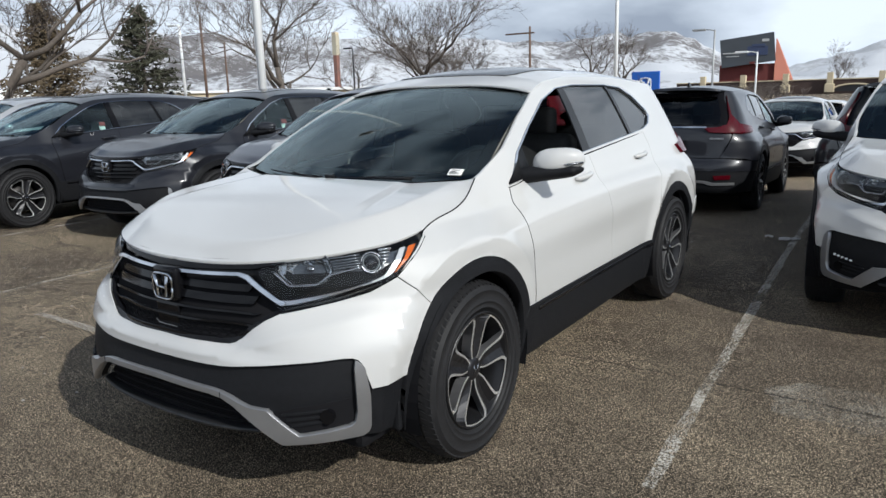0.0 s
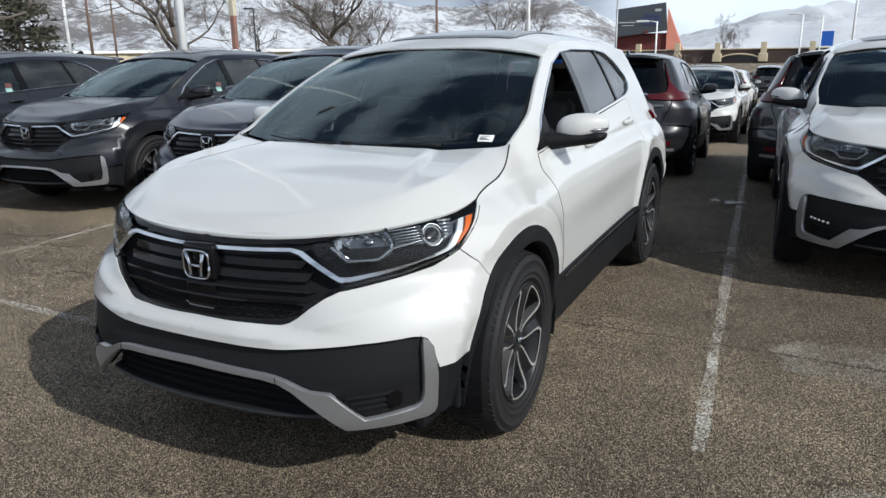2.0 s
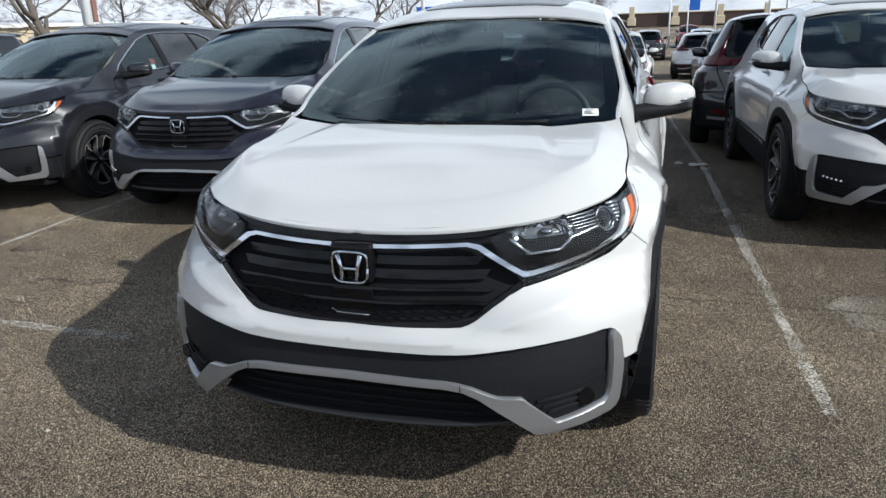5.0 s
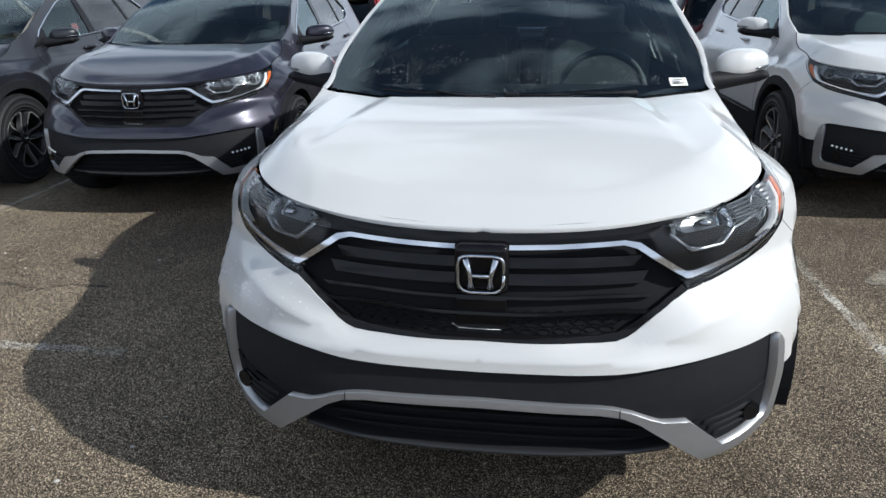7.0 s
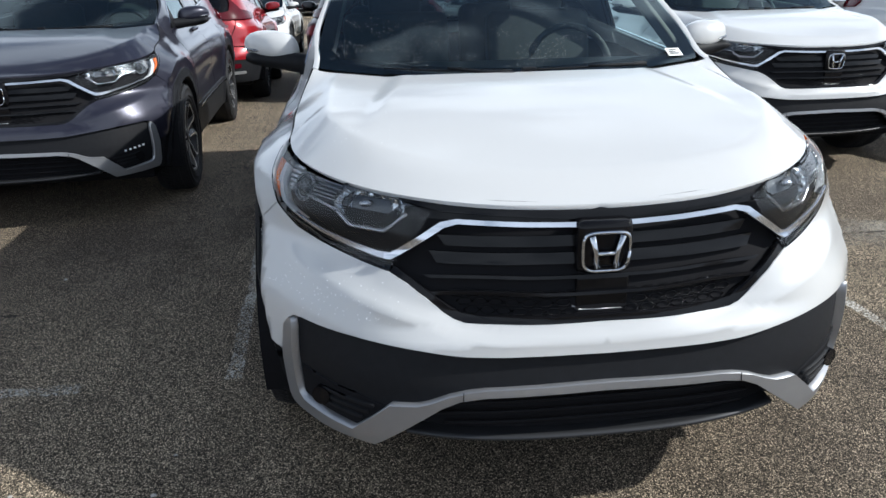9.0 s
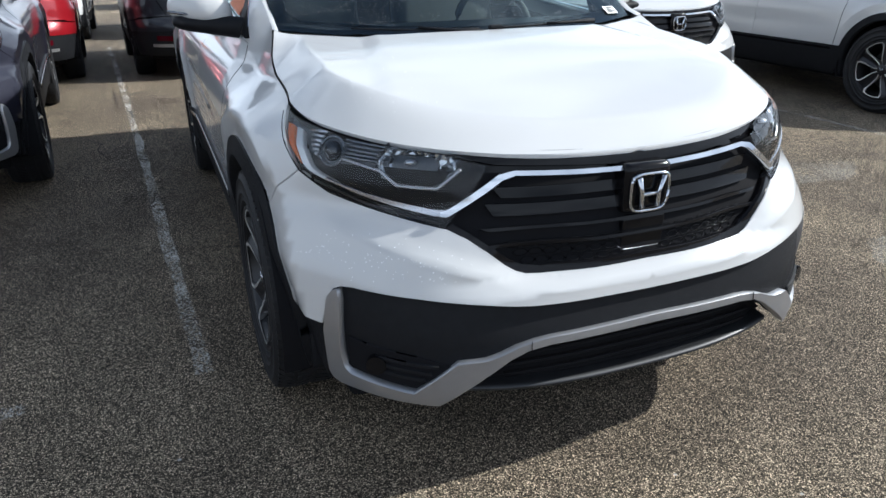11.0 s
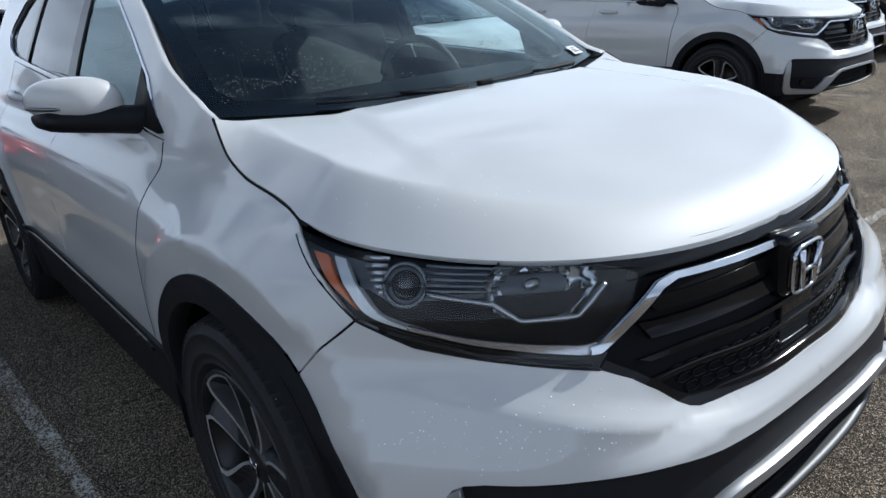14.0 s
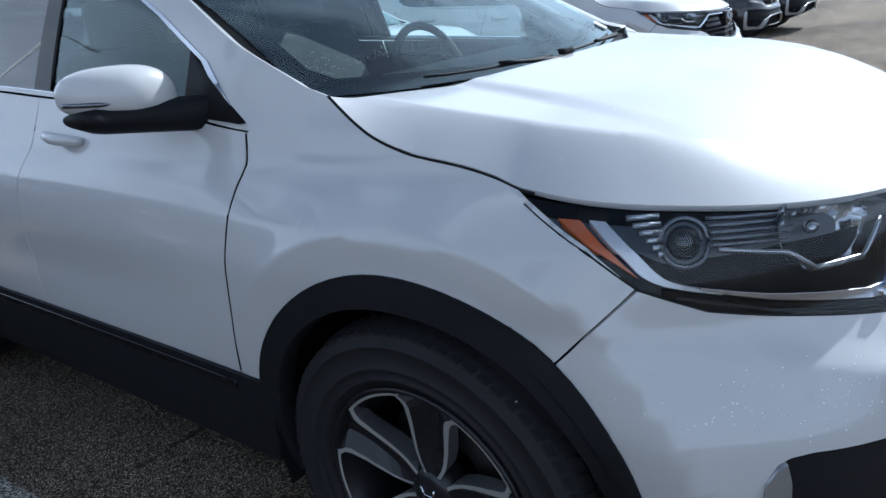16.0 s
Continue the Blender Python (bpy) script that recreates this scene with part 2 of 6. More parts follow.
def panel(name, loop, fmap, mat, step=0.03, depth=0.012, lift=0.0, holes=(), side=1, both=False, edge=True, guides=()):
    """A curved sheet cut to a 2D outline and laid on the surface fmap(u, v), with a turned-in edge.
    side: 1 or -1, which half; both: the two halves as one sheet."""
    uv, tri = fill(loop, holes, step * DETAIL[0], guides)
    e = 0.003
    p = fmap(uv[:, 0], uv[:, 1])
    nu = fmap(uv[:, 0] + e, uv[:, 1]) - fmap(uv[:, 0] - e, uv[:, 1])
    nv = fmap(uv[:, 0], uv[:, 1] + e) - fmap(uv[:, 0], uv[:, 1] - e)
    nrm = np.cross(nu, nv)
    nrm /= np.linalg.norm(nrm, axis=1)[:, None] + 1e-12
    mid = np.abs(p[:, 0]) < 1e-5
    if both:
        nrm[mid, 0] = 0
        nrm /= np.linalg.norm(nrm, axis=1)[:, None] + 1e-12
    p = p + nrm * lift
    if both:
        p[mid, 0] = 0
    a, b, c = (p[tri[:, k]] for k in range(3))
    flip = (np.cross(b - a, c - a) * nrm[tri[:, 0]]).sum(1) < 0
    tri = np.where(flip[:, None], tri[:, ::-1], tri)
    verts, faces, normals = [p], [tuple(t) for t in tri], [nrm]
    if edge and depth:
        cnt = {}
        for t in tri:
            for i in range(3):
                cnt[(t[i], t[(i + 1) % 3])] = 1
        rim = [(i, j) for (i, j) in cnt if (j, i) not in cnt]
        if both:
            rim = [(i, j) for i, j in rim if abs(p[i][0]) + abs(p[j][0]) > 1e-4]
        ids = sorted({k for r in rim for k in r})
        pos = {k: n for n, k in enumerate(ids)}
        n0, m = len(p), len(ids)
        verts += [p[ids], p[ids] - nrm[ids] * depth]
        faces += [(n0 + pos[j], n0 + pos[i], n0 + m + pos[i], n0 + m + pos[j]) for i, j in rim]
        out = np.zeros((m, 3))
        for i, j in rim:
            q = np.cross(p[j] - p[i], nrm[i])
            q /= np.linalg.norm(q) + 1e-12
            out[pos[i]] += q
            out[pos[j]] += q
        out /= np.linalg.norm(out, axis=1)[:, None] + 1e-12
        turned = out + nrm[ids] * 0.8
        normals += [turned / np.linalg.norm(turned, axis=1)[:, None], out]
    v, nn = np.vstack(verts), np.vstack(normals)
    if both:
        n = len(v)
        on = np.abs(v[:, 0]) < 1e-6
        other = np.where(on, np.arange(n), n + np.cumsum(~on) - 1)
        v = np.vstack([v, v[~on] * (-1, 1, 1)])
        nn = np.vstack([nn, nn[~on] * (-1, 1, 1)])
        faces = faces + [tuple(other[k] for k in f[::-1]) for f in faces]
    elif side < 0:
        v, nn = v * (-1, 1, 1), nn * (-1, 1, 1)
        faces = [f[::-1] for f in faces]
    me = mesh(name, v, faces, mat)
    me.normals_split_custom_set_from_vertices([tuple(map(float, q)) for q in nn])
    return me


def tube(points, radius, sides=8, shut=False):
    """Verts and faces of a pipe along points; radius a number or one for each point."""
    p = np.array(points, float)
    n = len(p)
    r = np.broadcast_to(np.asarray(radius, float), (n,))
    d = np.gradient(p, axis=0)
    d /= np.linalg.norm(d, axis=1)[:, None] + 1e-12
    ref = np.array((0, 0, 1.0))
    verts = []
    for i in range(n):
        a = np.cross(d[i], ref if abs(d[i][2]) < 0.9 else (1.0, 0, 0))
        a /= np.linalg.norm(a)
        b = np.cross(d[i], a)
        verts += [p[i] + r[i] * (math.cos(t) * a + math.sin(t) * b) for t in np.arange(sides) * 2 * math.pi / sides]
    faces = [(i * sides + k, i * sides + (k + 1) % sides, (i + 1) * sides + (k + 1) % sides, (i + 1) * sides + k) for i in range(n - 1) for k in range(sides)]
    faces += [tuple(range(sides))[::-1], tuple((n - 1) * sides + k for k in range(sides))]
    return verts, faces


def box_bm(size, at=(0, 0, 0), bevel=0.0, seg=2):
    bm = bmesh.new()
    bmesh.ops.create_cube(bm, size=1)
    bmesh.ops.scale(bm, vec=size, verts=bm.verts)
    if bevel:
        bmesh.ops.bevel(bm, geom=list(bm.edges), offset=bevel, segments=seg, affect="EDGES", profile=0.6)
    bmesh.ops.translate(bm, vec=at, verts=bm.verts)
    return bm


def join(lists):
    """One verts, faces pair out of many."""
    v, f = [], []
    for a, b in lists:
        k = len(v)
        v += list(a)
        f += [tuple(k + i for i in q) for q in b]
    return v, f


# ---------------------------------------------------------------- the car's skin
# Local axes: x to the car's left, y backwards from the nose, z up. A point of the wall is (a, z):
# a runs round the plan, 0 at the nose, 1 beside the front axle, 3.95 beside the rear axle, 4.95 at the tail.
FY, RY = 0.95, 3.90
NOSE = [(0.15, 0.12), (0.25, 0.06), (0.33, 0.04), (0.42, 0.046), (0.47, 0.050), (0.54, 0.068), (0.62, 0.094), (0.68, 0.104), (0.72, 0.114), (0.78, 0.135), (0.86, 0.160), (0.92, 0.185), (1.0, 0.27), (1.2, 0.5)]
ROUND = [(0.2, 3.1), (0.45, 3.1), (0.60, 3.0), (0.70, 2.55), (0.78, 2.26), (0.86, 2.34), (0.95, 2.32), (1.05, 2.2), (1.2, 2.1)]
HALF = [(0.15, 0.80), (0.25, 0.855), (0.35, 0.880), (0.5, 0.896), (0.65, 0.908), (0.78, 0.908), (0.88, 0.892), (0.95, 0.862), (1.0, 0.826), (1.05, 0.804), (1.10, 0.782), (1.2, 0.745), (1.3, 0.703), (1.4, 0.657), (1.48, 0.615), (1.54, 0.570), (1.60, 0.48), (1.66, 0.35)]
TAIL = [(0.2, 4.50), (0.32, 4.585), (0.45, 4.60), (0.60, 4.595), (0.66, 4.55), (0.72, 4.53), (0.95, 4.51), (1.08, 4.47), (1.2, 4.39), (1.35, 4.28), (1.45, 4.22), (1.56, 4.16)]


CREASE = [(0.0, 0.588), (0.18, 0.594), (0.26, 0.606), (0.32, 0.632), (0.40, 0.668), (0.50, 0.700), (0.65, 0.748), (0.8, 0.80)]


def half_width(y, z):
    w = curve(z, HALF)
    flare = 0.020 * bell(z, 0.66, 0.22) * (bell(y, 0.95, 0.42) + bell(y, 3.6, 0.46))
    dent = 0.014 * bell(z, 0.66, 0.10) * bell(y, 2.3, 0.75)
    crease = 0.006 * bell(z, 0.93, 0.035) * bell(y, 2.7, 1.2)
    taper = np.clip(np.asarray(y, float) - 2.6, 0, None) ** 2 * 0.016 * np.clip((np.asarray(z, float) - 0.9) / 0.5, 0, 1.3)
    brow = curve(y, [(0.0, 0.040), (0.95, 0.043), (1.06, 0.042), (1.22, 0.044), (1.5, 0.004), (5.0, 0.004)]) * np.clip((np.asarray(z, float) - 0.90) / 0.08, 0, 1)
    return w + flare - dent + crease - taper - brow


def wall(a, z):
    a, z = np.broadcast_arrays(np.asarray(a, float), np.asarray(z, float))
    phi = np.clip(a, -1, 1) * math.pi / 2
    n = curve(z, ROUND)
    wf, b = half_width(FY, z), FY - curve(z, NOSE)
    s, c = np.abs(np.sin(phi)) + 1e-9, np.cos(phi) + 1e-9
    r = ((s / wf) ** n + (c / b) ** n) ** (-1 / n)
    ab = np.abs(a)
    d = z - curve(ab, CREASE)
    r = r + 0.015 * np.where(d < 0, np.exp(np.minimum(d, 0) / 0.05), np.clip(1 - d / 0.042, 0, 1) ** 1.2) * np.clip((0.66 - ab) / 0.22, 0, 1)
    # facet that falls inwards to the grille's lower corner
    rise = np.clip((z - 0.590) / 0.034, 0, 1) * np.clip((0.755 - z) / 0.10, 0, 1)
    r = r - 0.030 * rise * bell(ab, 0.25, 0.10)
    xf, yf = r * np.sin(phi), FY - r * np.cos(phi)
    ys = np.clip(FY + a - 1, FY, RY)
    xs = half_width(ys, z)
    psi = np.clip(a - 1 - (RY - FY), 0, 1.1) * math.pi / 2
    wr, br = half_width(RY, z), curve(z, TAIL) - RY
    c2, s2 = np.cos(psi), np.sin(psi) + 1e-9
    r2 = ((np.abs(c2) / wr) ** 2.9 + (s2 / br) ** 2.9) ** (-1 / 2.9)
    xr, yr = r2 * c2, RY + r2 * s2
    front, rear = a <= 1, a >= 1 + RY - FY
    x = np.where(front, xf, np.where(rear, xr, xs))
    y = np.where(front, yf, np.where(rear, yr, ys))
    for hub in (0.92, 3.58):
        d = np.hypot(y - hub, z - 0.372)
        k = np.where(d > 0.545, 0.019 * np.clip((0.660 - d) / 0.115, 0, 1) ** 2.2, 0.019 - 0.34 * (0.545 - d))
        x = x + np.sign(x) * np.where(d < 0.545, np.maximum(k, -0.008), k) * np.clip((d - 0.2) / 0.1, 0, 1) * np.clip((hub + 0.50 - y) / 0.22, 0, 1) * np.clip((np.abs(x) - 0.6) / 0.15, 0, 1)
    return np.stack([x, y, z], -1)


def out_of(a, z):
    """Outward direction of the wall."""
    e = 0.003
    n = np.cross(wall(a + e, z) - wall(a - e, z), wall(a, z + e) - wall(a, z - e))
    return n / (np.linalg.norm(n, axis=-1, keepdims=True) + 1e-12)


def W(x, y, z):
    """Wall coordinates of a place near the wall."""
    if y < FY:
        return (math.atan2(x, FY - y) / (math.pi / 2), z)
    if y > RY:
        return (1 + RY - FY + math.atan2(y - RY, x) / (math.pi / 2), z)
    return (1 + y - FY, z)


def S(*pts):
    """Wall coordinates of points on the car's side, from (y, z)."""
    return [(1 + y - FY, z) for y, z in pts]


# outlines shared by neighbouring panels
ARCH_Z, ARCH_R = 0.372, 0.462
TOP_EDGE = [(0.0, 0.902), (0.20, 0.905), (0.40, 0.918), (0.60, 0.940), (0.823, 0.974), (0.858, 0.989), (0.914, 1.005), (1.015, 1.022), (1.10, 1.046), (1.15, 1.068), (1.195, 1.092), (1.24, 1.119)]


def arch(hub, r, a0, a1, n=20, zc=ARCH_Z):
    """Points (y, z) on an arch over a wheel, angles from the front (180) to the back (0)."""
    return [(hub + r * math.cos(radians(t)), zc + r * math.sin(radians(t))) for t in np.linspace(a0, a1, n)]


def top_edge(a0, a1, n=16):
    t = np.linspace(a0, a1, n)
    return [(float(u), float(v)) for u, v in zip(t, curve(t, TOP_EDGE))]


HEAD_LOW = [W(0.80, 0.52, 0.842), W(0.725, 0.45, 0.800), W(0.65, 0.38, 0.778), W(0.575, 0.30, 0.758), W(0.51, 0.235, 0.742)]
GRILLE_SIDE = [W(0.51, 0.235, 0.742), W(0.47, 0.20, 0.720), W(0.43, 0.172, 0.688), W(0.39, 0.155, 0.652), W(0.365, 0.145, 0.636), W(0.34, 0.138, 0.627), W(0.30, 0.130, 0.624)]
WHITE_LOW = [(0.0, 0.556), W(0.25, 0.07, 0.558), W(0.35, 0.072, 0.561), W(0.40, 0.078, 0.565), W(0.46, 0.10, 0.572), W(0.62, 0.18, 0.590), W(0.76, 0.265, 0.600), W(0.79, 0.285, 0.597), W(0.808, 0.298, 0.588), W(0.816, 0.308, 0.570), W(0.828, 0.33, 0.480)]
SILL = 0.515
HUB_F, HUB_R = 0.92, 3.58
BELT = [(1.385, 1.058), (1.6, 1.082), (2.34, 1.130), (3.0, 1.170), (3.36, 1.192)]


def hood_line():
    a = np.linspace(0, 1.24, 72)
    return wall(a, curve(a, TOP_EDGE))


HOOD_RIM = hood_line()


def hood(x, y):
    ax = np.abs(np.asarray(x, float))
    y = np.asarray(y, float)
    yy = np.clip(y, HOOD_RIM[0, 1] + 1e-4, 1.188)
    # how far out towards the rim: round the nose by angle, along the flanks by width
    ra = np.linspace(0, 1.24, len(HOOD_RIM))
    turn = np.where(y < FY, np.arctan2(ax, FY - np.minimum(y, FY - 1e-6)) / (math.pi / 2), 1 + yy - FY)
    rx, ry, ze = (np.interp(turn, ra, HOOD_RIM[:, k]) for k in range(3))
    t = np.where(y < FY, np.hypot(ax, FY - y) / np.hypot(rx, FY - ry), ax / np.maximum(rx, 1e-3))
    zc = curve(yy, [(0.15, 0.897), (0.19, 0.922), (0.26, 0.952), (0.45, 1.012), (0.60, 1.050), (0.75, 1.076), (1.03, 1.106), (1.3, 1.130)])
    t = np.clip(t, 0, 1.02)
    side = np.clip((turn - 0.42) / 0.26, 0, 1)  # soft round the nose, a sharp shoulder along the flanks
    tc = 0.82 + 0.03 * side
    u = np.clip((t - tc) / (1 - tc), 0, 1.08)
    z = zc - (zc - ze) * (0.08 * (np.minimum(t, 1) / tc) ** 2 * (1 - u) + u ** (2.3 - 1.1 * side))
    ridge = 0.445 + 0.14 * np.clip((1.05 - yy) / 0.6, 0, 1)
    st = np.clip((ax - ridge + 0.035) / 0.070, 0, 1)
    z = z - 0.010 * st * st * (3 - 2 * st) * np.clip((yy - 0.45) / 0.4, 0, 1) * (1 - u)
    return np.stack([np.asarray(x, float) + 0 * y, y, z], -1)


def hood_shoulder(k):
    """The line on the bonnet where its flank begins to fall, k of the way out to the rim."""
    out = []
    for a in np.linspace(0.60, 1.22, 60):
        rx, ry = (float(np.interp(a, np.linspace(0, 1.24, len(HOOD_RIM)), HOOD_RIM[:, i])) for i in (0, 1))
        out.append((rx * k, FY - k * (FY - ry)) if a < 1 else (rx * k, ry))
    return out


# windscreen: (u, v), u across, v from the cowl up to the header
def screen(u, v):
    u, v = np.broadcast_arrays(np.asarray(u, float), np.asarray(v, float))
    half = 0.725 + (0.600 - 0.725) * v
    y = 1.065 + 0.20 * u**2 * (1 - v) + 0.07 * u**2 * v + (1.945 - 1.065) * v
    z = 1.096 + 0.030 * u**2 * (1 - v) - 0.028 * u**2 * v + (1.510 - 1.096) * v + 0.030 * np.sin(np.clip(v, 0, 1) * math.pi)
    return np.stack([u * half, y, z], -1)


ROOF_EDGE = [(1.19, 1.119), (1.26, 1.138), (1.45, 1.230), (1.70, 1.362), (1.96, 1.478), (2.15, 1.526), (2.5, 1.553), (3.0, 1.556), (3.5, 1.538), (3.9, 1.510)]


def roof(x, y):
    y = np.asarray(y, float)
    ze = curve(y, ROOF_EDGE + [(4.2, 1.485)])
    xe = half_width(np.clip(y, 0, RY), ze)
    zc = curve(y, [(1.9, 1.505), (2.0, 1.540), (2.2, 1.590), (2.6, 1.625), (3.2, 1.622), (3.8, 1.588), (4.2, 1.545)])
    t = np.clip(np.abs(x) / xe, 0, 1)
    return np.stack([np.asarray(x, float) + 0 * y, y, ze + (zc - ze) * (1 - t**3)], -1)


# ---------------------------------------------------------------- wheel pieces (axis along x, outer face at +x)
def tyre_mesh():
    prof = [(-0.105, 0.240), (-0.112, 0.28), (-0.116, 0.32), (-0.108, 0.350), (-0.092, 0.362), (-0.06, 0.3655), (0.0, 0.366), (0.06, 0.3655), (0.092, 0.362), (0.108, 0.350), (0.1145, 0.334), (0.1175, 0.333), (0.1175, 0.330), (0.1155, 0.329), (0.116, 0.31), (0.1145, 0.290), (0.1175, 0.288), (0.1170, 0.284), (0.1130, 0.282), (0.110, 0.266), (0.1135, 0.264), (0.1115, 0.259), (0.104, 0.257), (0.100, 0.243), (0.085, 0.238)]
    n = 60
    v = [(x, r * math.cos(t), r * math.sin(t)) for t in np.arange(n) * 2 * math.pi / n for x, r in prof]
    m = len(prof)
    f = [(i * m + k, i * m + k + 1, ((i + 1) % n) * m + k + 1, ((i + 1) % n) * m + k) for i in range(n) for k in range(m - 1)]
    return mesh("tyre", v, f, RUBBER)


def tread_mesh():
    """Raised blocks round the tyre."""
    out = []
    for i in range(72):
        t = 2 * math.pi * i / 72
        for x0, x1, sk in ((-0.098, -0.062, 0.03), (-0.052, -0.008, -0.03), (0.008, 0.052, 0.03), (0.062, 0.108, -0.03)):
            dr0, dr1 = (0.362 if abs(x0) < 0.09 else 0.352, 0.362 if abs(x1) < 0.1 else 0.349)
            q = []
            for top in (0.0, 0.0075):
                for x, r, sgn in ((x0, dr0, 1), (x1, dr1, -1)):
                    for dt in (-0.031, 0.031):
                        a = t + dt + sk * sgn
                        q.append((x, (r + top) * math.cos(a), (r + top) * math.sin(a)))
            out.append((q, [(4, 5, 7, 6), (0, 1, 5, 4), (2, 6, 7, 3), (0, 4, 6, 2), (1, 3, 7, 5)]))
    return mesh("tread", *join(out), RUBBER, False)


def ring_mesh(name, prof, mat, n=48):
    v = [(x, r * math.cos(t), r * math.sin(t)) for t in np.arange(n) * 2 * math.pi / n for x, r in prof]
    m = len(prof)
    f = [(i * m + k, i * m + k + 1, ((i + 1) % n) * m + k + 1, ((i + 1) % n) * m + k) for i in range(n) for k in range(m - 1)]
    return mesh(name, v, f, mat)


def spoke_mesh():
    """A grooved dark blade between two petal windows, with bright machined edges and rim arcs."""
    v, f, mats = [], [], []
    line = [(0.046, 0.009), (0.070, 0.013), (0.095, 0.021), (0.130, 0.037), (0.165, 0.055), (0.200, 0.071), (0.214, 0.073), (0.228, 0.066)]
    for r, w in line:
        half = math.pi / 5 - math.asin(w / r)
        x = 0.078 + 0.024 * (r / 0.22) ** 2
        e = (0.0075 + 0.045 * max(0.0, r - 0.09)) / r
        groove = 0.022 * math.sin(math.pi * min(1.0, (r - 0.046) / 0.15) / 2)
        for t, dx in ((-half + 0.10, -0.050), (-half, 0.0), (-half + e, 0.001), (-half * 0.22, -groove), (half * 0.22, -groove * 0.9), (half - e, 0.001), (half, 0.0), (half - 0.10, -0.050)):
            v.append((x + dx, r * math.sin(t), r * math.cos(t)))
    m = 8
    for i in range(len(line) - 1):
        a, b = m * i, m * (i + 1)
        for k in range(m - 1):
            f.append((a + k, b + k, b + k + 1, a + k + 1))
            mats.append((2, 0, 1, 1, 1, 0, 2)[k])
    for sg in (1, -1):
        base = len(v)
        for t in np.linspace(math.pi / 5 - 0.36, math.pi / 5, 5):
            for r, x in ((0.2255, 0.1035), (0.2315, 0.1050)):
                v.append((x, sg * r * math.sin(t), r * math.cos(t)))
        for i in range(4):
            q = (base + 2 * i, base + 2 * i + 1, base + 2 * i + 3, base + 2 * i + 2)
            f.append(q if sg < 0 else q[::-1])
            mats.append(0)
    me = bpy.data.meshes.new("spoke")
    me.from_pydata([tuple(map(float, q)) for q in v], [], f)
    me.materials.append(ALLOY)
    me.materials.append(ALLOY_BLACK)
    me.materials.append(ALLOY_DARK)
    me.polygons.foreach_set("material_index", mats)
    return me


def cap_mark():
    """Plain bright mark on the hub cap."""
    pc = [tube([(0.0905, s * 0.016, 0.018), (0.0905, s * 0.010, 0.0), (0.0905, s * 0.014, -0.018)], 0.0028, 5) for s in (1, -1)]
    pc.append(tube([(0.0905, -0.011, 0.0), (0.0905, 0.011, 0.0)], 0.0025, 5))
    return mesh("cap_mark", *join(pc), CHROME)


TREAD = tread_mesh()
MARK = cap_mark()
TYRE = tyre_mesh()
SPOKE = spoke_mesh()
RIM = ring_mesh("rim", [(-0.10, 0.215), (0.03, 0.205), (0.075, 0.222), (0.096, 0.230), (0.108, 0.236), (0.109, 0.242), (0.100, 0.244), (0.09, 0.240)], material("rim_dark", (0.018, 0.018, 0.02), 0.35, 0.5))
DISC = ring_mesh("brake_disc", [(0.0, 0.06), (0.0, 0.165), (-0.02, 0.165)], material("brake_iron", (0.035, 0.033, 0.033), 0.5, 0.6))
CAP = ring_mesh("hub_cap", [(0.03, 0.060), (0.070, 0.056), (0.083, 0.044), (0.088, 0.030), (0.089, 0.0)], ALLOY_BLACK, 24)


def mirror_shape(s, x, y, z):
    """Point of the mirror housing from a point on the unit sphere."""
    k = (abs(x) ** 2.6 + abs(y) ** 2.6 + abs(z) ** 2.6) ** (-1 / 2.6)
    x, y, z = x * k, y * k, z * k
    top = 0.070 * (1 - 0.125 * x)
    py = 1.635 + 0.075 * y * (1 - 0.25 * abs(x)) + 0.035 * (x + 0.2) + (0.02 if y > 0.5 else 0)
    if py > 1.70:
        py = 1.70 + (py - 1.70) * 0.15
    return (s * (0.915 + 0.112 * x), py, 1.148 + (top if z > 0 else 0.042) * z + 0.012 * x)


def mirror_face(s, x, z):
    """Point on the front of the housing."""
    y = -((1 - abs(x) ** 2.6 - abs(z) ** 2.6) ** (1 / 2.6)) if abs(x) ** 2.6 + abs(z) ** 2.6 < 1 else 0.0
    p = mirror_shape(s, x, y, z)
    return (p[0], p[1] - 0.001, p[2])


def mirror_bm(s):
    bm = bmesh.new()
    bmesh.ops.create_uvsphere(bm, u_segments=32, v_segments=20, radius=1)
    for v in bm.verts:
        v.co = mirror_shape(s, *v.co)
    return bm


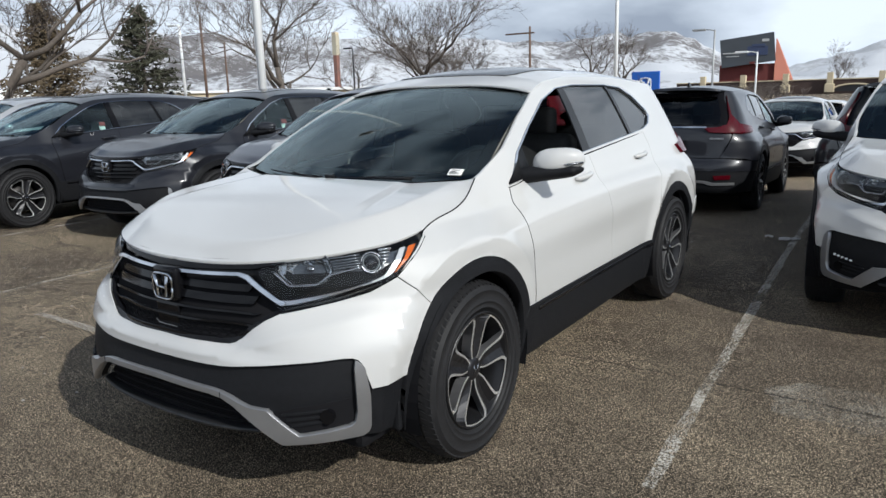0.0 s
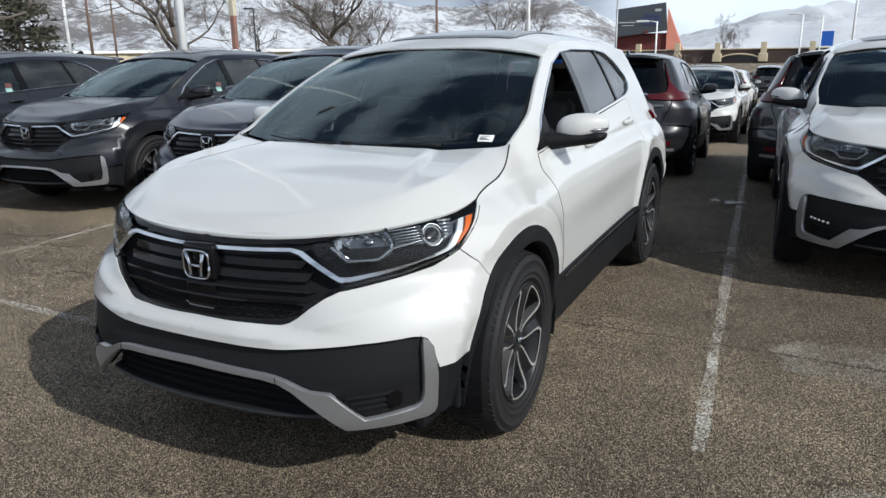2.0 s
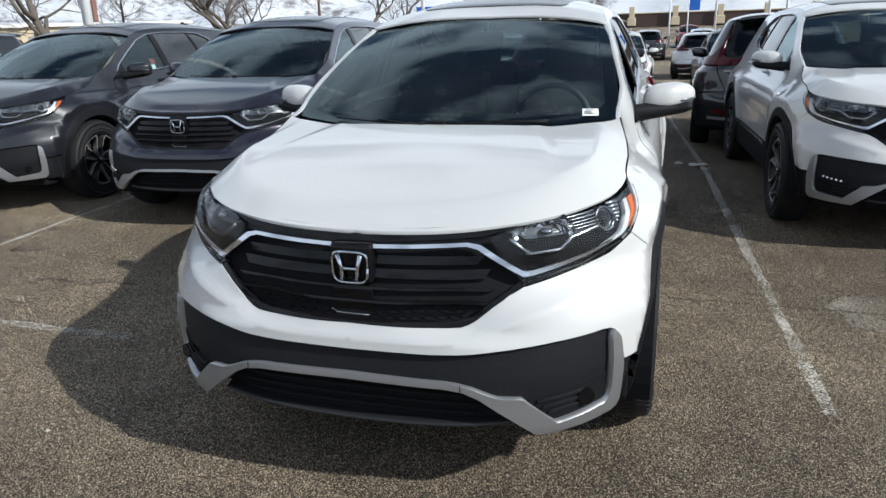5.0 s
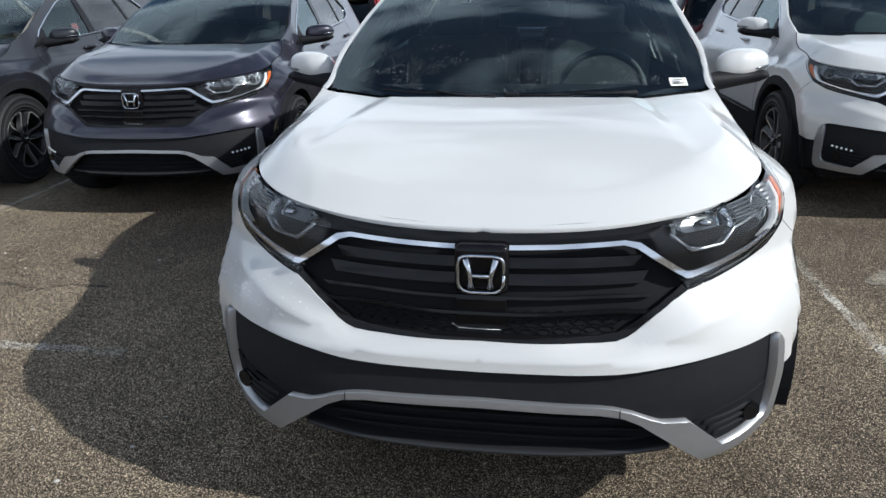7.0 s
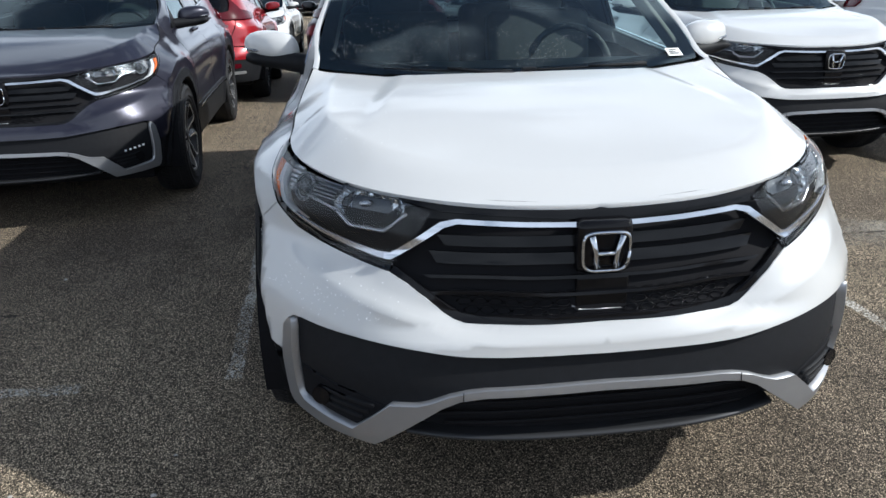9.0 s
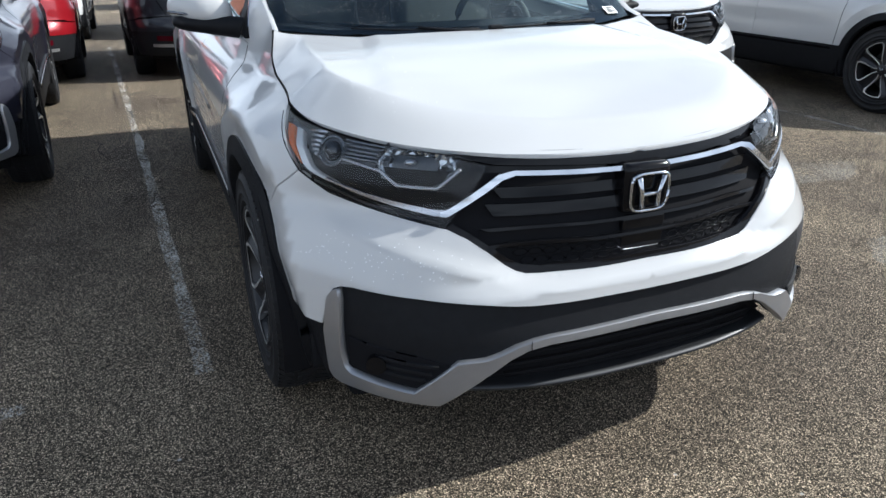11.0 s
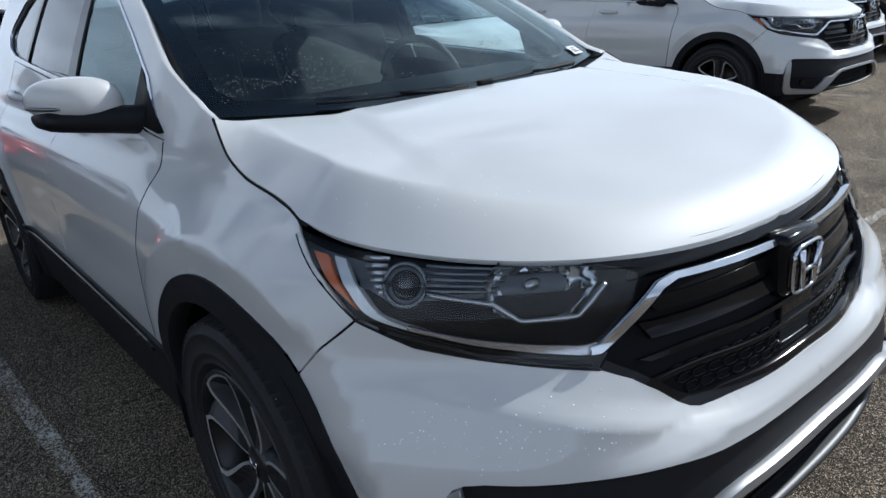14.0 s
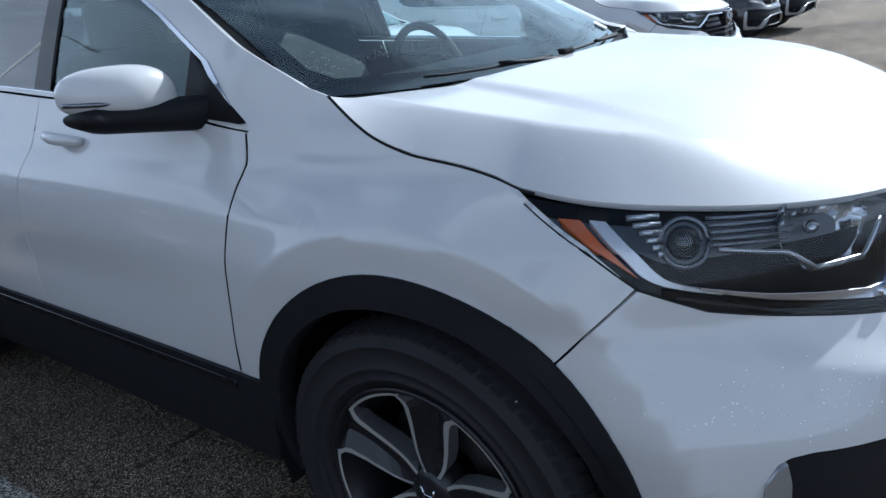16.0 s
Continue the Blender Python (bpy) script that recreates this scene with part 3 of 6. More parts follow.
def mirror_base(s):
    """Black lower shell, arm and sail of the mirror."""
    rings = []
    for t in np.linspace(0, 1, 10):
        x = 0.770 + 0.245 * t
        h = 0.040 * (1 - 0.25 * t) if t < 0.85 else 0.016 * (1 - t) / 0.15 + 0.016
        w = 0.034 + 0.028 * min(1.0, t * 1.6)
        rings.append((s * x, 1.545 + 0.10 * min(1.0, t * 1.35), 1.092 + 0.024 * t, w, h))
    v, f, n = [], [], 12
    for x, y, z, w, h in rings:
        v += [(x, y + w * math.cos(k * 2 * math.pi / n), z + h * math.sin(k * 2 * math.pi / n)) for k in range(n)]
    f = [(i * n + k, i * n + (k + 1) % n, (i + 1) * n + (k + 1) % n, (i + 1) * n + k) for i in range(len(rings) - 1) for k in range(n)] + [tuple(range((len(rings) - 1) * n, len(rings) * n))]
    sail = ([(s * 0.795, 1.40, 1.072), (s * 0.792, 1.61, 1.088), (s * 0.735, 1.61, 1.225), (s * 0.775, 1.40, 1.072), (s * 0.765, 1.61, 1.088), (s * 0.715, 1.61, 1.225)], [(0, 1, 2), (3, 5, 4), (0, 3, 4, 1), (1, 4, 5, 2), (2, 5, 3, 0)])
    return join([(v, f), sail])


def build_car():
    """One car with all its parts, at the origin; the painted parts carry their paint on the object."""
    car = new("suv_car")
    painted = []

    def add(name, me, label="", coat=False, parent=None):
        ob = part(name, me, parent or car, label)
        if coat:
            ob.material_slots[0].link = "OBJECT"
            ob.material_slots[0].material = PAINT_WHITE
            painted.append(ob)
        return ob

    # front bumper cover with the grille opening below the bonnet
    loop = WHITE_LOW + [W(0.9, 0.53, 0.494)]
    loop += [W(0.9, y, z) for y, z in arch(HUB_F, ARCH_R, 163, 130.4, 8)]
    loop += HEAD_LOW + GRILLE_SIDE[1:] + [(0.0, 0.628)]
    ca = np.linspace(0.0, 0.7, 40)
    folds = [[(float(u), float(v) + d) for u, v in zip(ca, curve(ca, CREASE))] for d in (-0.012, 0.0, 0.012, 0.026, 0.042)]
    add("bumper_cover", panel("bumper_cover", loop, wall, PAINT_WHITE, 0.028, 0.02, both=True, guides=folds), coat=True)
    # lower black bumper, behind the white cover
    low = [(0.0, 0.468), W(0.30, 0.07, 0.463), W(0.36, 0.075, 0.454), W(0.40, 0.09, 0.434), W(0.46, 0.11, 0.389), W(0.577, 0.14, 0.304), W(0.80, 0.30, 0.290), W(0.9, 0.55, 0.262), W(0.9, 0.53, 0.50), W(0.83, 0.33, 0.486), W(0.818, 0.31, 0.575), W(0.76, 0.265, 0.607), W(0.62, 0.18, 0.598), W(0.46, 0.10, 0.582), (0.0, 0.566)]
    add("lower_bumper", panel("lower_bumper", low, wall, PLASTIC, 0.03, 0.03, lift=-0.018, both=True), "matt black plastic lower bumper")
    # satin trim below
    trim = [(0.0, 0.484), W(0.30, 0.06, 0.478), W(0.342, 0.065, 0.473), W(0.385, 0.08, 0.461), W(0.42, 0.10, 0.443), W(0.45, 0.115, 0.431), W(0.51, 0.145, 0.4255), W(0.607, 0.19, 0.332), W(0.765, 0.28, 0.350), W(0.778, 0.29, 0.365), W(0.785, 0.295, 0.40), W(0.783, 0.295, 0.560), W(0.788, 0.298, 0.590), W(0.806, 0.305, 0.580), W(0.817, 0.315, 0.560), W(0.822, 0.325, 0.46), W(0.818, 0.325, 0.34), W(0.81, 0.32, 0.318), W(0.79, 0.31, 0.306), W(0.577, 0.13, 0.299), W(0.46, 0.10, 0.385), W(0.40, 0.085, 0.430), W(0.36, 0.07, 0.450), W(0.30, 0.065, 0.459), (0.0, 0.464)]
    add("bumper_trim", panel("bumper_trim", trim, wall, SATIN, 0.025, 0.03, lift=0.006, both=True), "satin silver bumper trim")
    # bonnet
    rim = [(float(p[0]), float(p[1])) for p in HOOD_RIM]
    rim = [(x * 0.998 - 0.003 * max(0.0, min(1.0, (y - 0.6) / 0.1)), y + 0.004) for x, y in rim[1:]]
    loop = [(0.0, HOOD_RIM[0, 1] + 0.006)] + rim + [(0.718, 1.185), (0.62, 1.140), (0.50, 1.083), (0.44, 1.052), (0.38, 1.038), (0.0, 1.03)]
    add("bonnet", panel("bonnet", loop, hood, PAINT_WHITE, 0.02, 0.015, both=True, guides=[hood_shoulder(k) for k in (0.835, 0.85, 0.865, 0.90)]), coat=True)
    # dark tube laid along the bonnet's edge, standing in for the shade in the gap
    gap = [(float(q[0]) - 0.002, float(q[1]), float(q[2]) - 0.0015) for q in HOOD_RIM[46:]]
    for s in (1, -1):
        add("bonnet_gap_line", mesh("bonnet_gap_line", *tube([(s * x, y, z) for x, y, z in gap], 0.0034, 6), DARK), "dark line drawn in for the shade of the bonnet gap")
        # fender
        loop = top_edge(0.823, 1.24, 22) + S((1.315, 1.085), (1.394, 1.0535), (1.378, 0.99), (1.372, 0.90), (1.408, 0.65), (1.432, SILL)) + S((1.40, 0.50)) + S(*arch(HUB_F, ARCH_R, 12, 90, 16))
        loop += [W(0.9, y, z) for y, z in arch(HUB_F, ARCH_R, 96, 129.9, 8)] + [W(0.802, 0.5235, 0.8455), W(0.80, 0.60, 0.905)]
        flare = [[W(0.9, y, z) for y, z in arch(HUB_F, rr, 25, 128, 40)] for rr in (0.505, 0.537, 0.545, 0.553, 0.575)]
        add("fender", panel("fender", loop, wall, PAINT_WHITE, 0.03, 0.012, side=s, guides=flare), coat=True)
        # doors
        loop = S((1.401, 1.0535), (1.385, 0.99), (1.379, 0.90), (1.415, 0.65), (1.439, SILL), (2.405, SILL), (2.40, 0.70), (2.36, 0.95), (2.35, 1.128), (2.0, 1.108), (1.6, 1.080))
        add("front_door", panel("front_door", loop, wall, PAINT_WHITE, 0.035, 0.012, side=s), coat=True)
        line = resample(S((1.397, 1.050), (1.3815, 0.99), (1.3755, 0.90), (1.4115, 0.65), (1.4355, SILL + 0.01)), 0.02, False)
        add("door_seam", mesh("door_seam", *tube((wall(line[:, 0], line[:, 1]) - 0.0012 * out_of(line[:, 0], line[:, 1])) * (s, 1, 1), 0.0019, 6), DARK), "thin dark gap before the door")
        loop = S((2.411, SILL), (2.406, 0.70), (2.366, 0.95), (2.356, 1.128), (3.0, 1.168), (3.345, 1.190), (3.38, 1.10), (3.33, 0.95), (3.20, 0.80), (3.11, 0.64), (3.06, SILL))
        add("rear_door", panel("rear_door", loop, wall, PAINT_WHITE, 0.03, 0.012, side=s), coat=True)
        # pillars, roof rail and quarter panel in one
        lamp_f = [W(0.645, 4.295, 1.20), W(0.70, 4.255, 1.105), W(0.8, 4.08, 1.055), W(0.8, 4.12, 1.00), W(0.75, 4.30, 0.985), W(0.695, 4.40, 0.985), W(0.56, 4.50, 0.70)]
        loop = S(*[p for p in ROOF_EDGE]) + [W(0.50, 4.12, 1.50), W(0.55, 4.20, 1.40), W(0.60, 4.25, 1.28)] + lamp_f
        loop += [W(0.80, 4.30, 0.69), W(0.85, 4.25, 0.67), W(0.9, 4.05, 0.66), W(0.9, 4.03, 0.53)] + S(*arch(HUB_R, ARCH_R, 18, 146, 22))
        loop += S((3.205, 0.795), (3.338, 0.95), (3.388, 1.10), (3.352, 1.192), (3.0, 1.174), (2.34, 1.134), (1.6, 1.086), (1.362, 1.052), (1.315, 1.085))
        hole = S((1.44, 1.090), (1.62, 1.098), (2.34, 1.146), (3.0, 1.186), (3.38, 1.212), (3.52, 1.240), (3.60, 1.290), (3.58, 1.330), (3.42, 1.430), (3.25, 1.488), (3.0, 1.506), (2.5, 1.508), (2.25, 1.492), (2.02, 1.434), (1.75, 1.308), (1.55, 1.200))
        add("body_side", panel("body_side", loop, wall, PAINT_WHITE, 0.03, 0.02, holes=[hole], side=s), coat=True)
        # side glass behind the frame
        for nm, lp, g in (("front_window", S((1.42, 1.08), (2.34, 1.136), (2.34, 1.515), (2.2, 1.5), (2.0, 1.44), (1.7, 1.30)), GLASS),
                          ("rear_window", S((2.34, 1.136), (3.12, 1.18), (3.03, 1.515), (2.34, 1.515)), GLASS_DARK),
                          ("quarter_window", S((3.12, 1.18), (3.40, 1.20), (3.62, 1.29), (3.56, 1.35), (3.2, 1.51), (3.03, 1.515)), GLASS_DARK)):
            add(nm, panel(nm, lp, wall, g, 0.08, 0, lift=-0.012, side=s))
        for nm, lp in (("pillar_trim", S((2.30, 1.14), (2.40, 1.147), (2.37, 1.51), (2.29, 1.51))), ("pillar_trim", S((3.10, 1.185), (3.14, 1.188), (3.05, 1.51), (3.01, 1.51)))):
            add(nm, panel(nm, lp, wall, GLOSS_BLACK, 0.08, 0.01, lift=-0.005, side=s), "gloss black pillar trim")
        # chrome round the windows
        out = np.array([(a, z) for a, z in hole])
        mid = out.mean(0)
        inn = [tuple(mid + (q - mid) * 0.985) for q in out]
        out = [tuple(mid + (q - mid) * 1.008) for q in out]
        add("window_trim", panel("window_trim", out, wall, CHROME, 0.05, 0.01, lift=0.003, holes=[inn], side=s), "chrome window surround")
        # black cladding: arches and sill
        for nm, hub in (("arch_trim", HUB_F), ("arch_trim", HUB_R)):
            o, i = arch(hub, ARCH_R + 0.004, -14, 194, 40), arch(hub, 0.405, 194, -14, 40)
            add(nm, panel(nm, [W(0.9, y, z) for y, z in o + i], wall, PLASTIC, 0.04, 0.05, lift=0.008, side=s), "matt black wheel arch cladding")
        loop = S((1.36, SILL + 0.004), (3.09, SILL + 0.004), (3.12, 0.45), (3.06, 0.27), (1.40, 0.27), (1.32, 0.45))
        add("sill_cladding", panel("sill_cladding", loop, wall, PLASTIC, 0.05, 0.03, lift=0.01, side=s), "matt black sill cladding")
        loop = S((1.45, 0.500), (3.06, 0.500), (3.06, 0.482), (1.45, 0.482))
        add("sill_strip", panel("sill_strip", loop, wall, GLOSS_BLACK, 0.08, 0.008, lift=0.016, side=s))
    # dark shell behind the panel gaps
    shell = [(0.0, 0.45), W(0.9, 0.5, 0.5)] + S((0.95, 0.88), (1.45, 0.5), (3.0, 0.5), (3.58, 0.88)) + [W(0.9, 4.05, 0.5), (4.95, 0.45), (4.95, 0.97)] + S((3.9, 1.03), (2.3, 1.08), (1.3, 1.0)) + [(0.9, 0.95), (0.5, 0.88), (0.0, 0.86)]
    add("inner_shell", panel("inner_shell", shell, wall, DARK, 0.06, 0, lift=-0.03, both=True))
    # windscreen with its black border, roof, sunroof
    loop = [(0, -0.03), (1, -0.03), (1, 1), (0, 1)]
    add("windscreen", panel("windscreen", loop, screen, GLASS, 0.06, 0, both=True), "windscreen")
    ring = [(0, -0.03), (1.0, -0.03), (1.0, 1.0), (0, 1.0), (0, 0.962), (0.88, 0.955), (0.93, 0.9), (0.925, 0.1), (0.88, 0.05), (0, 0.035)]
    add("screen_border", panel("screen_border", ring, screen, GLOSS_BLACK, 0.04, 0, lift=-0.003, both=True), "black windscreen border")
    edge = [(float(half_width(y, z)) - 0.004, y) for y, z in ROOF_EDGE[4:]]
    loop = [(0, 1.955), (0.3, 1.962)] + edge + [(0.52, 4.05), (0.42, 4.20), (0, 4.24)]
    add("roof", panel("roof", loop, roof, PAINT_WHITE, 0.05, 0.012, both=True), coat=True)
    loop = [(0, 2.12), (0.36, 2.13), (0.385, 2.18), (0.38, 2.85), (0.35, 2.90), (0, 2.91)]
    add("sunroof", panel("sunroof", loop, roof, GLOSS_BLACK, 0.06, 0.006, lift=0.004, both=True), "black glass sunroof")
    loop = [(0, 1.99), (0.52, 2.02), (0.50, 2.6), (0.48, 3.3), (0.42, 4.0), (0, 4.05)]
    add("headliner", panel("headliner", loop, roof, LINER, 0.08, 0, lift=-0.03, both=True), "grey fabric headliner")
    for s in (1, -1):
        pl = [screen(0.95, v) * (s, 1, 1) + np.array((0.0, 0.085, -0.02)) for v in np.linspace(0.02, 0.97, 9)]
        add("pillar_cover", mesh("pillar_cover", *tube(pl, 0.026, 8), LINER), "pale inner pillar cover")
    # cowl below the screen, wipers
    loop = [(0, 1.01), (0.41, 1.02), (0.47, 1.05), (0.60, 1.10), (0.69, 1.15), (0.69, 1.235), (0.5, 1.19), (0, 1.12)]
    add("cowl", panel("cowl", loop, lambda x, y: hood(x, y) * (1, 1, 1) - (0, 0, 0.018), PLASTIC, 0.04, 0, both=True), "black plastic cowl")
    for x0, x1, v0, v1 in ((0.62, 0.02, -0.004, 0.006), (-0.06, -0.66, 0.004, -0.002)):
        pts = [screen(x0 + (x1 - x0) * k / 10, v0 + (v1 - v0) * k / 10) + np.array((0, -0.008, 0.010)) for k in range(11)]
        arm = [screen(x0 + (x1 - x0) * k / 8, -0.028 + (v0 + 0.030) * k / 4) + np.array((0, -0.014, 0.016)) for k in range(5)]
        v, f = join([tube(pts, 0.0035, 6), tube(arm, [0.009, 0.007, 0.006, 0.005, 0.005], 6)])
        add("wiper", mesh("wiper", v, f, PLASTIC), "black wiper")
    blk = screen(0.02, 0.004) + np.array((0, -0.018, 0.014))
    add("wiper_joint", from_bm("wiper_joint", box_bm((0.05, 0.022, 0.016), tuple(blk), 0.005), PLASTIC), "black wiper joint")
    # grille: recessed black field, bars, chrome wing, badge
    field = [(0.0, 0.60), W(0.30, 0.105, 0.605), W(0.40, 0.13, 0.63), W(0.46, 0.19, 0.70), W(0.53, 0.24, 0.738), W(0.60, 0.33, 0.82), W(0.50, 0.24, 0.90), W(0.40, 0.2, 0.925), (0.0, 0.915)]
    add("grille_back", panel("grille_back", field, wall, GLOSS_BLACK, 0.03, 0, lift=-0.035, both=True), "gloss black grille")
    lip = [(0.0, 0.908), W(0.40, 0.2, 0.925), W(0.62, 0.33, 0.945), W(0.55, 0.28, 0.930), W(0.46, 0.235, 0.904), W(0.40, 0.2, 0.890), (0.0, 0.868)]
    add("grille_top", panel("grille_top", lip, wall, GLOSS_BLACK, 0.03, 0.03, lift=-0.012, both=True))
    rimg = [(0.0, 0.628)] + GRILLE_SIDE[::-1] + [W(0.495, 0.235, 0.755), W(0.455, 0.20, 0.728), W(0.415, 0.17, 0.696), W(0.375, 0.15, 0.660), W(0.35, 0.14, 0.648), W(0.30, 0.13, 0.640), (0.0, 0.644)]
    add("grille_frame", panel("grille_frame", rimg, wall, GLOSS_BLACK, 0.015, 0.03, lift=-0.004, both=True))
    for z0, x1 in ((0.835, 0.40), (0.795, 0.42), (0.742, 0.43), (0.700, 0.42)):
        h = 0.026 if z0 > 0.76 else 0.008
        bar = [(0.0, z0), W(x1, 0.21, z0), W(x1 - 0.02, 0.2, z0 - h), (0.0, z0 - h)]
        add("grille_bar", panel("grille_bar", bar, wall, GLOSS_BLACK, 0.03, 0.02, lift=-0.014, both=True))
    # hexagon mesh low in the grille
    for s in (1, -1):
        cells = []
        for r in range(3):
            for k in range(9):
                x = 0.075 + k * 0.042 + (r % 2) * 0.021
                z = 0.690 - r * 0.022
                if x < 0.40 - r * 0.02:
                    a = math.atan2(x, 0.83) / (math.pi / 2)
                    hx = [(wall(a + 0.0125 * math.cos(t) * 1.15, z + 0.0095 * math.sin(t)) + np.array((0, 0.026, 0))) * (s, 1, 1) for t in np.arange(7) * math.pi / 3]
                    cells.append(tube(hx, 0.0017, 4))
        net = add("grille_mesh", mesh("grille_mesh", *join(cells), GLOSS_BLACK), "gloss black honeycomb mesh")
        net["kind"] = "stuff"
    wing_top = [(0.055, 0.865), W(0.20, 0.15, 0.868), W(0.36, 0.18, 0.874), W(0.393, 0.2, 0.866), W(0.500, 0.25, 0.784), W(0.515, 0.255, 0.780)]
    wing_low = [W(0.515, 0.255, 0.766), W(0.497, 0.25, 0.766), W(0.387, 0.19, 0.853), W(0.356, 0.18, 0.8625), W(0.2, 0.15, 0.8565), (0.055, 0.8535)]
    for s in (1, -1):
        add("chrome_wing", panel("chrome_wing", wing_top + wing_low, wall, CHROME, 0.02, 0.02, lift=0.012, side=s), "chrome grille wing")
    # badge block, badge frame and its two uprights
    bm = box_bm((0.138, 0.06, 0.130), (0, 0.158, 0.808), 0.016)
    add("badge_block", from_bm("badge_block", bm, GLOSS_BLACK, True))
    fr = [(0.055 * (abs(math.cos(t)) ** 0.45) * np.sign(math.cos(t)) * (1.04 + 0.06 * math.sin(t)), 0.121, 0.800 + 0.049 * (abs(math.sin(t)) ** 0.45) * np.sign(math.sin(t))) for t in np.linspace(0, 2 * math.pi, 41)]
    pieces = [tube(fr, 0.0048, 6)]
    for s in (1, -1):
        pieces.append(tube([(s * 0.038, 0.117, 0.842), (s * 0.026, 0.117, 0.800), (s * 0.024, 0.117, 0.762)], [0.0085, 0.0065, 0.0085], 6))
    pieces.append(tube([(-0.026, 0.117, 0.797), (0.026, 0.117, 0.797)], 0.006, 6))
    add("badge", mesh("badge", *join(pieces), CHROME), "chrome badge")
    bm = box_bm((0.132, 0.02, 0.085), (0, 0.141, 0.688), 0.004)
    add("radar_cover", from_bm("radar_cover", bm, GLOSS_BLACK))
    add("radar_line", mesh("radar_line", *tube([(-0.075, 0.130, 0.658), (-0.060, 0.129, 0.647), (-0.02, 0.128, 0.646), (0.052, 0.128, 0.646)], [0.0022, 0.0022, 0.0014, 0.0011], 6), SATIN), "thin silver line on the cover")
    # headlights: dark bowl, inner lamps, clear cover
    cover_loop = HEAD_LOW + [W(0.44, 0.22, 0.842), W(0.42, 0.21, 0.885), W(0.50, 0.25, 0.918)] + [(a, z - 0.006) for a, z in top_edge(0.52, 0.823, 7)] + [W(0.80, 0.60, 0.898)]
    for s in (1, -1):
        lamp = add("headlight", panel("headlight", cover_loop, wall, BOWL, 0.025, 0, lift=-0.045, side=s), "headlight with dark bowl and clear lens")
        line = resample([(0.812, 0.958), W(0.80, 0.60, 0.898)] + HEAD_LOW, 0.02, False)
        edge_pts = (wall(line[:, 0], line[:, 1]) - 0.002 * out_of(line[:, 0], line[:, 1])) * (s, 1, 1)
        add("lamp_rim", mesh("lamp_rim", *tube(edge_pts, 0.0028, 6), GLOSS_BLACK), parent=lamp)
        add("lens", panel("lens", cover_loop, wall, LENS, 0.03, 0, lift=0.0, side=s), "clear lens", parent=lamp)
        sill = [W(0.77, 0.495, 0.838), W(0.725, 0.45, 0.818), W(0.65, 0.38, 0.794), W(0.575, 0.30, 0.775), W(0.51, 0.235, 0.760), W(0.51, 0.235, 0.742), W(0.575, 0.30, 0.758), W(0.65, 0.38, 0.778), W(0.725, 0.45, 0.800), W(0.77, 0.492, 0.824)]
        add("lamp_sill", panel("lamp_sill", sill, wall, GLOSS_BLACK, 0.015, 0.03, lift=-0.006, side=s), parent=lamp)
        low_line = [wall(*q) * (s, 1, 1) for q in (W(0.76, 0.48, 0.826), W(0.65, 0.38, 0.786), W(0.575, 0.30, 0.766), W(0.52, 0.245, 0.752))]
        add("lamp_line", mesh("lamp_line", *tube(low_line, 0.0026, 6), SATIN_DARK), parent=lamp)
        amber = [(0.770, 0.942), (0.745, 0.939), (0.712, 0.897), (0.686, 0.860), (0.728, 0.902)]
        add("amber_reflector", panel("amber_reflector", amber, wall, AMBER, 0.012, 0.02, lift=-0.004, side=s), "amber side reflector", parent=lamp)
        strip = smooth_line([(0.735, 0.9385), (0.704, 0.895), (0.680, 0.8595), (0.652, 0.841), (0.600, 0.822)], 24)
        inner = smooth_line([(0.600, 0.8235), (0.648, 0.847), (0.667, 0.865), (0.688, 0.897), (0.717, 0.936)], 24)
        add("light_strip", panel("light_strip", [tuple(q) for q in np.vstack([strip, inner])], wall, STRIP, 0.012, 0.02, lift=-0.004, side=s), "white light strip", parent=lamp)
        chl = [W(0.500, 0.25, 0.784), W(0.53, 0.26, 0.783), W(0.60, 0.32, 0.798), W(0.66, 0.385, 0.814), W(0.735, 0.455, 0.838), W(0.735, 0.455, 0.834), W(0.66, 0.385, 0.806), W(0.60, 0.32, 0.786), W(0.53, 0.26, 0.768), W(0.495, 0.25, 0.768)]
        add("lamp_chrome", panel("lamp_chrome", chl, wall, LAMP_CHROME, 0.012, 0.01, lift=0.003, side=s), "chrome line along the lamp", parent=lamp)
        blade = resample([W(0.474, 0.232, 0.876), W(0.520, 0.26, 0.830), W(0.592, 0.325, 0.834), W(0.622, 0.357, 0.866), W(0.70, 0.43, 0.886)], 0.008, False)
        bp = wall(blade[:, 0], blade[:, 1]) * (s, 1, 1) + np.array((0, 0.012, 0))
        h = len(bp) * 2 // 3
        add("lamp_blade", mesh("lamp_blade", *tube(bp, [0.0058] * h + [0.0046] * (len(bp) - h), 6), LAMP_CHROME), "chrome lamp blade", parent=lamp)
        bowl = [W(0.485, 0.24, 0.905), W(0.505, 0.25, 0.868), W(0.535, 0.27, 0.842), W(0.590, 0.32, 0.844), W(0.625, 0.36, 0.876), W(0.635, 0.37, 0.915), W(0.55, 0.29, 0.918)]
        mid = np.array(wall(*W(0.56, 0.30, 0.885)))

        def dish(a, z):
            q = wall(a, z)
            k = np.clip(1 - np.linalg.norm((q - mid) / (0.085, 0.085, 0.05), axis=-1), 0, 1)
            return q + np.stack([0 * k, 0.055 * k ** 0.6, 0 * k], -1)

        add("inner_reflector", panel("inner_reflector", bowl, dish, FACETS, 0.012, 0, lift=-0.022, side=s), "bright facetted reflector bowl", parent=lamp)
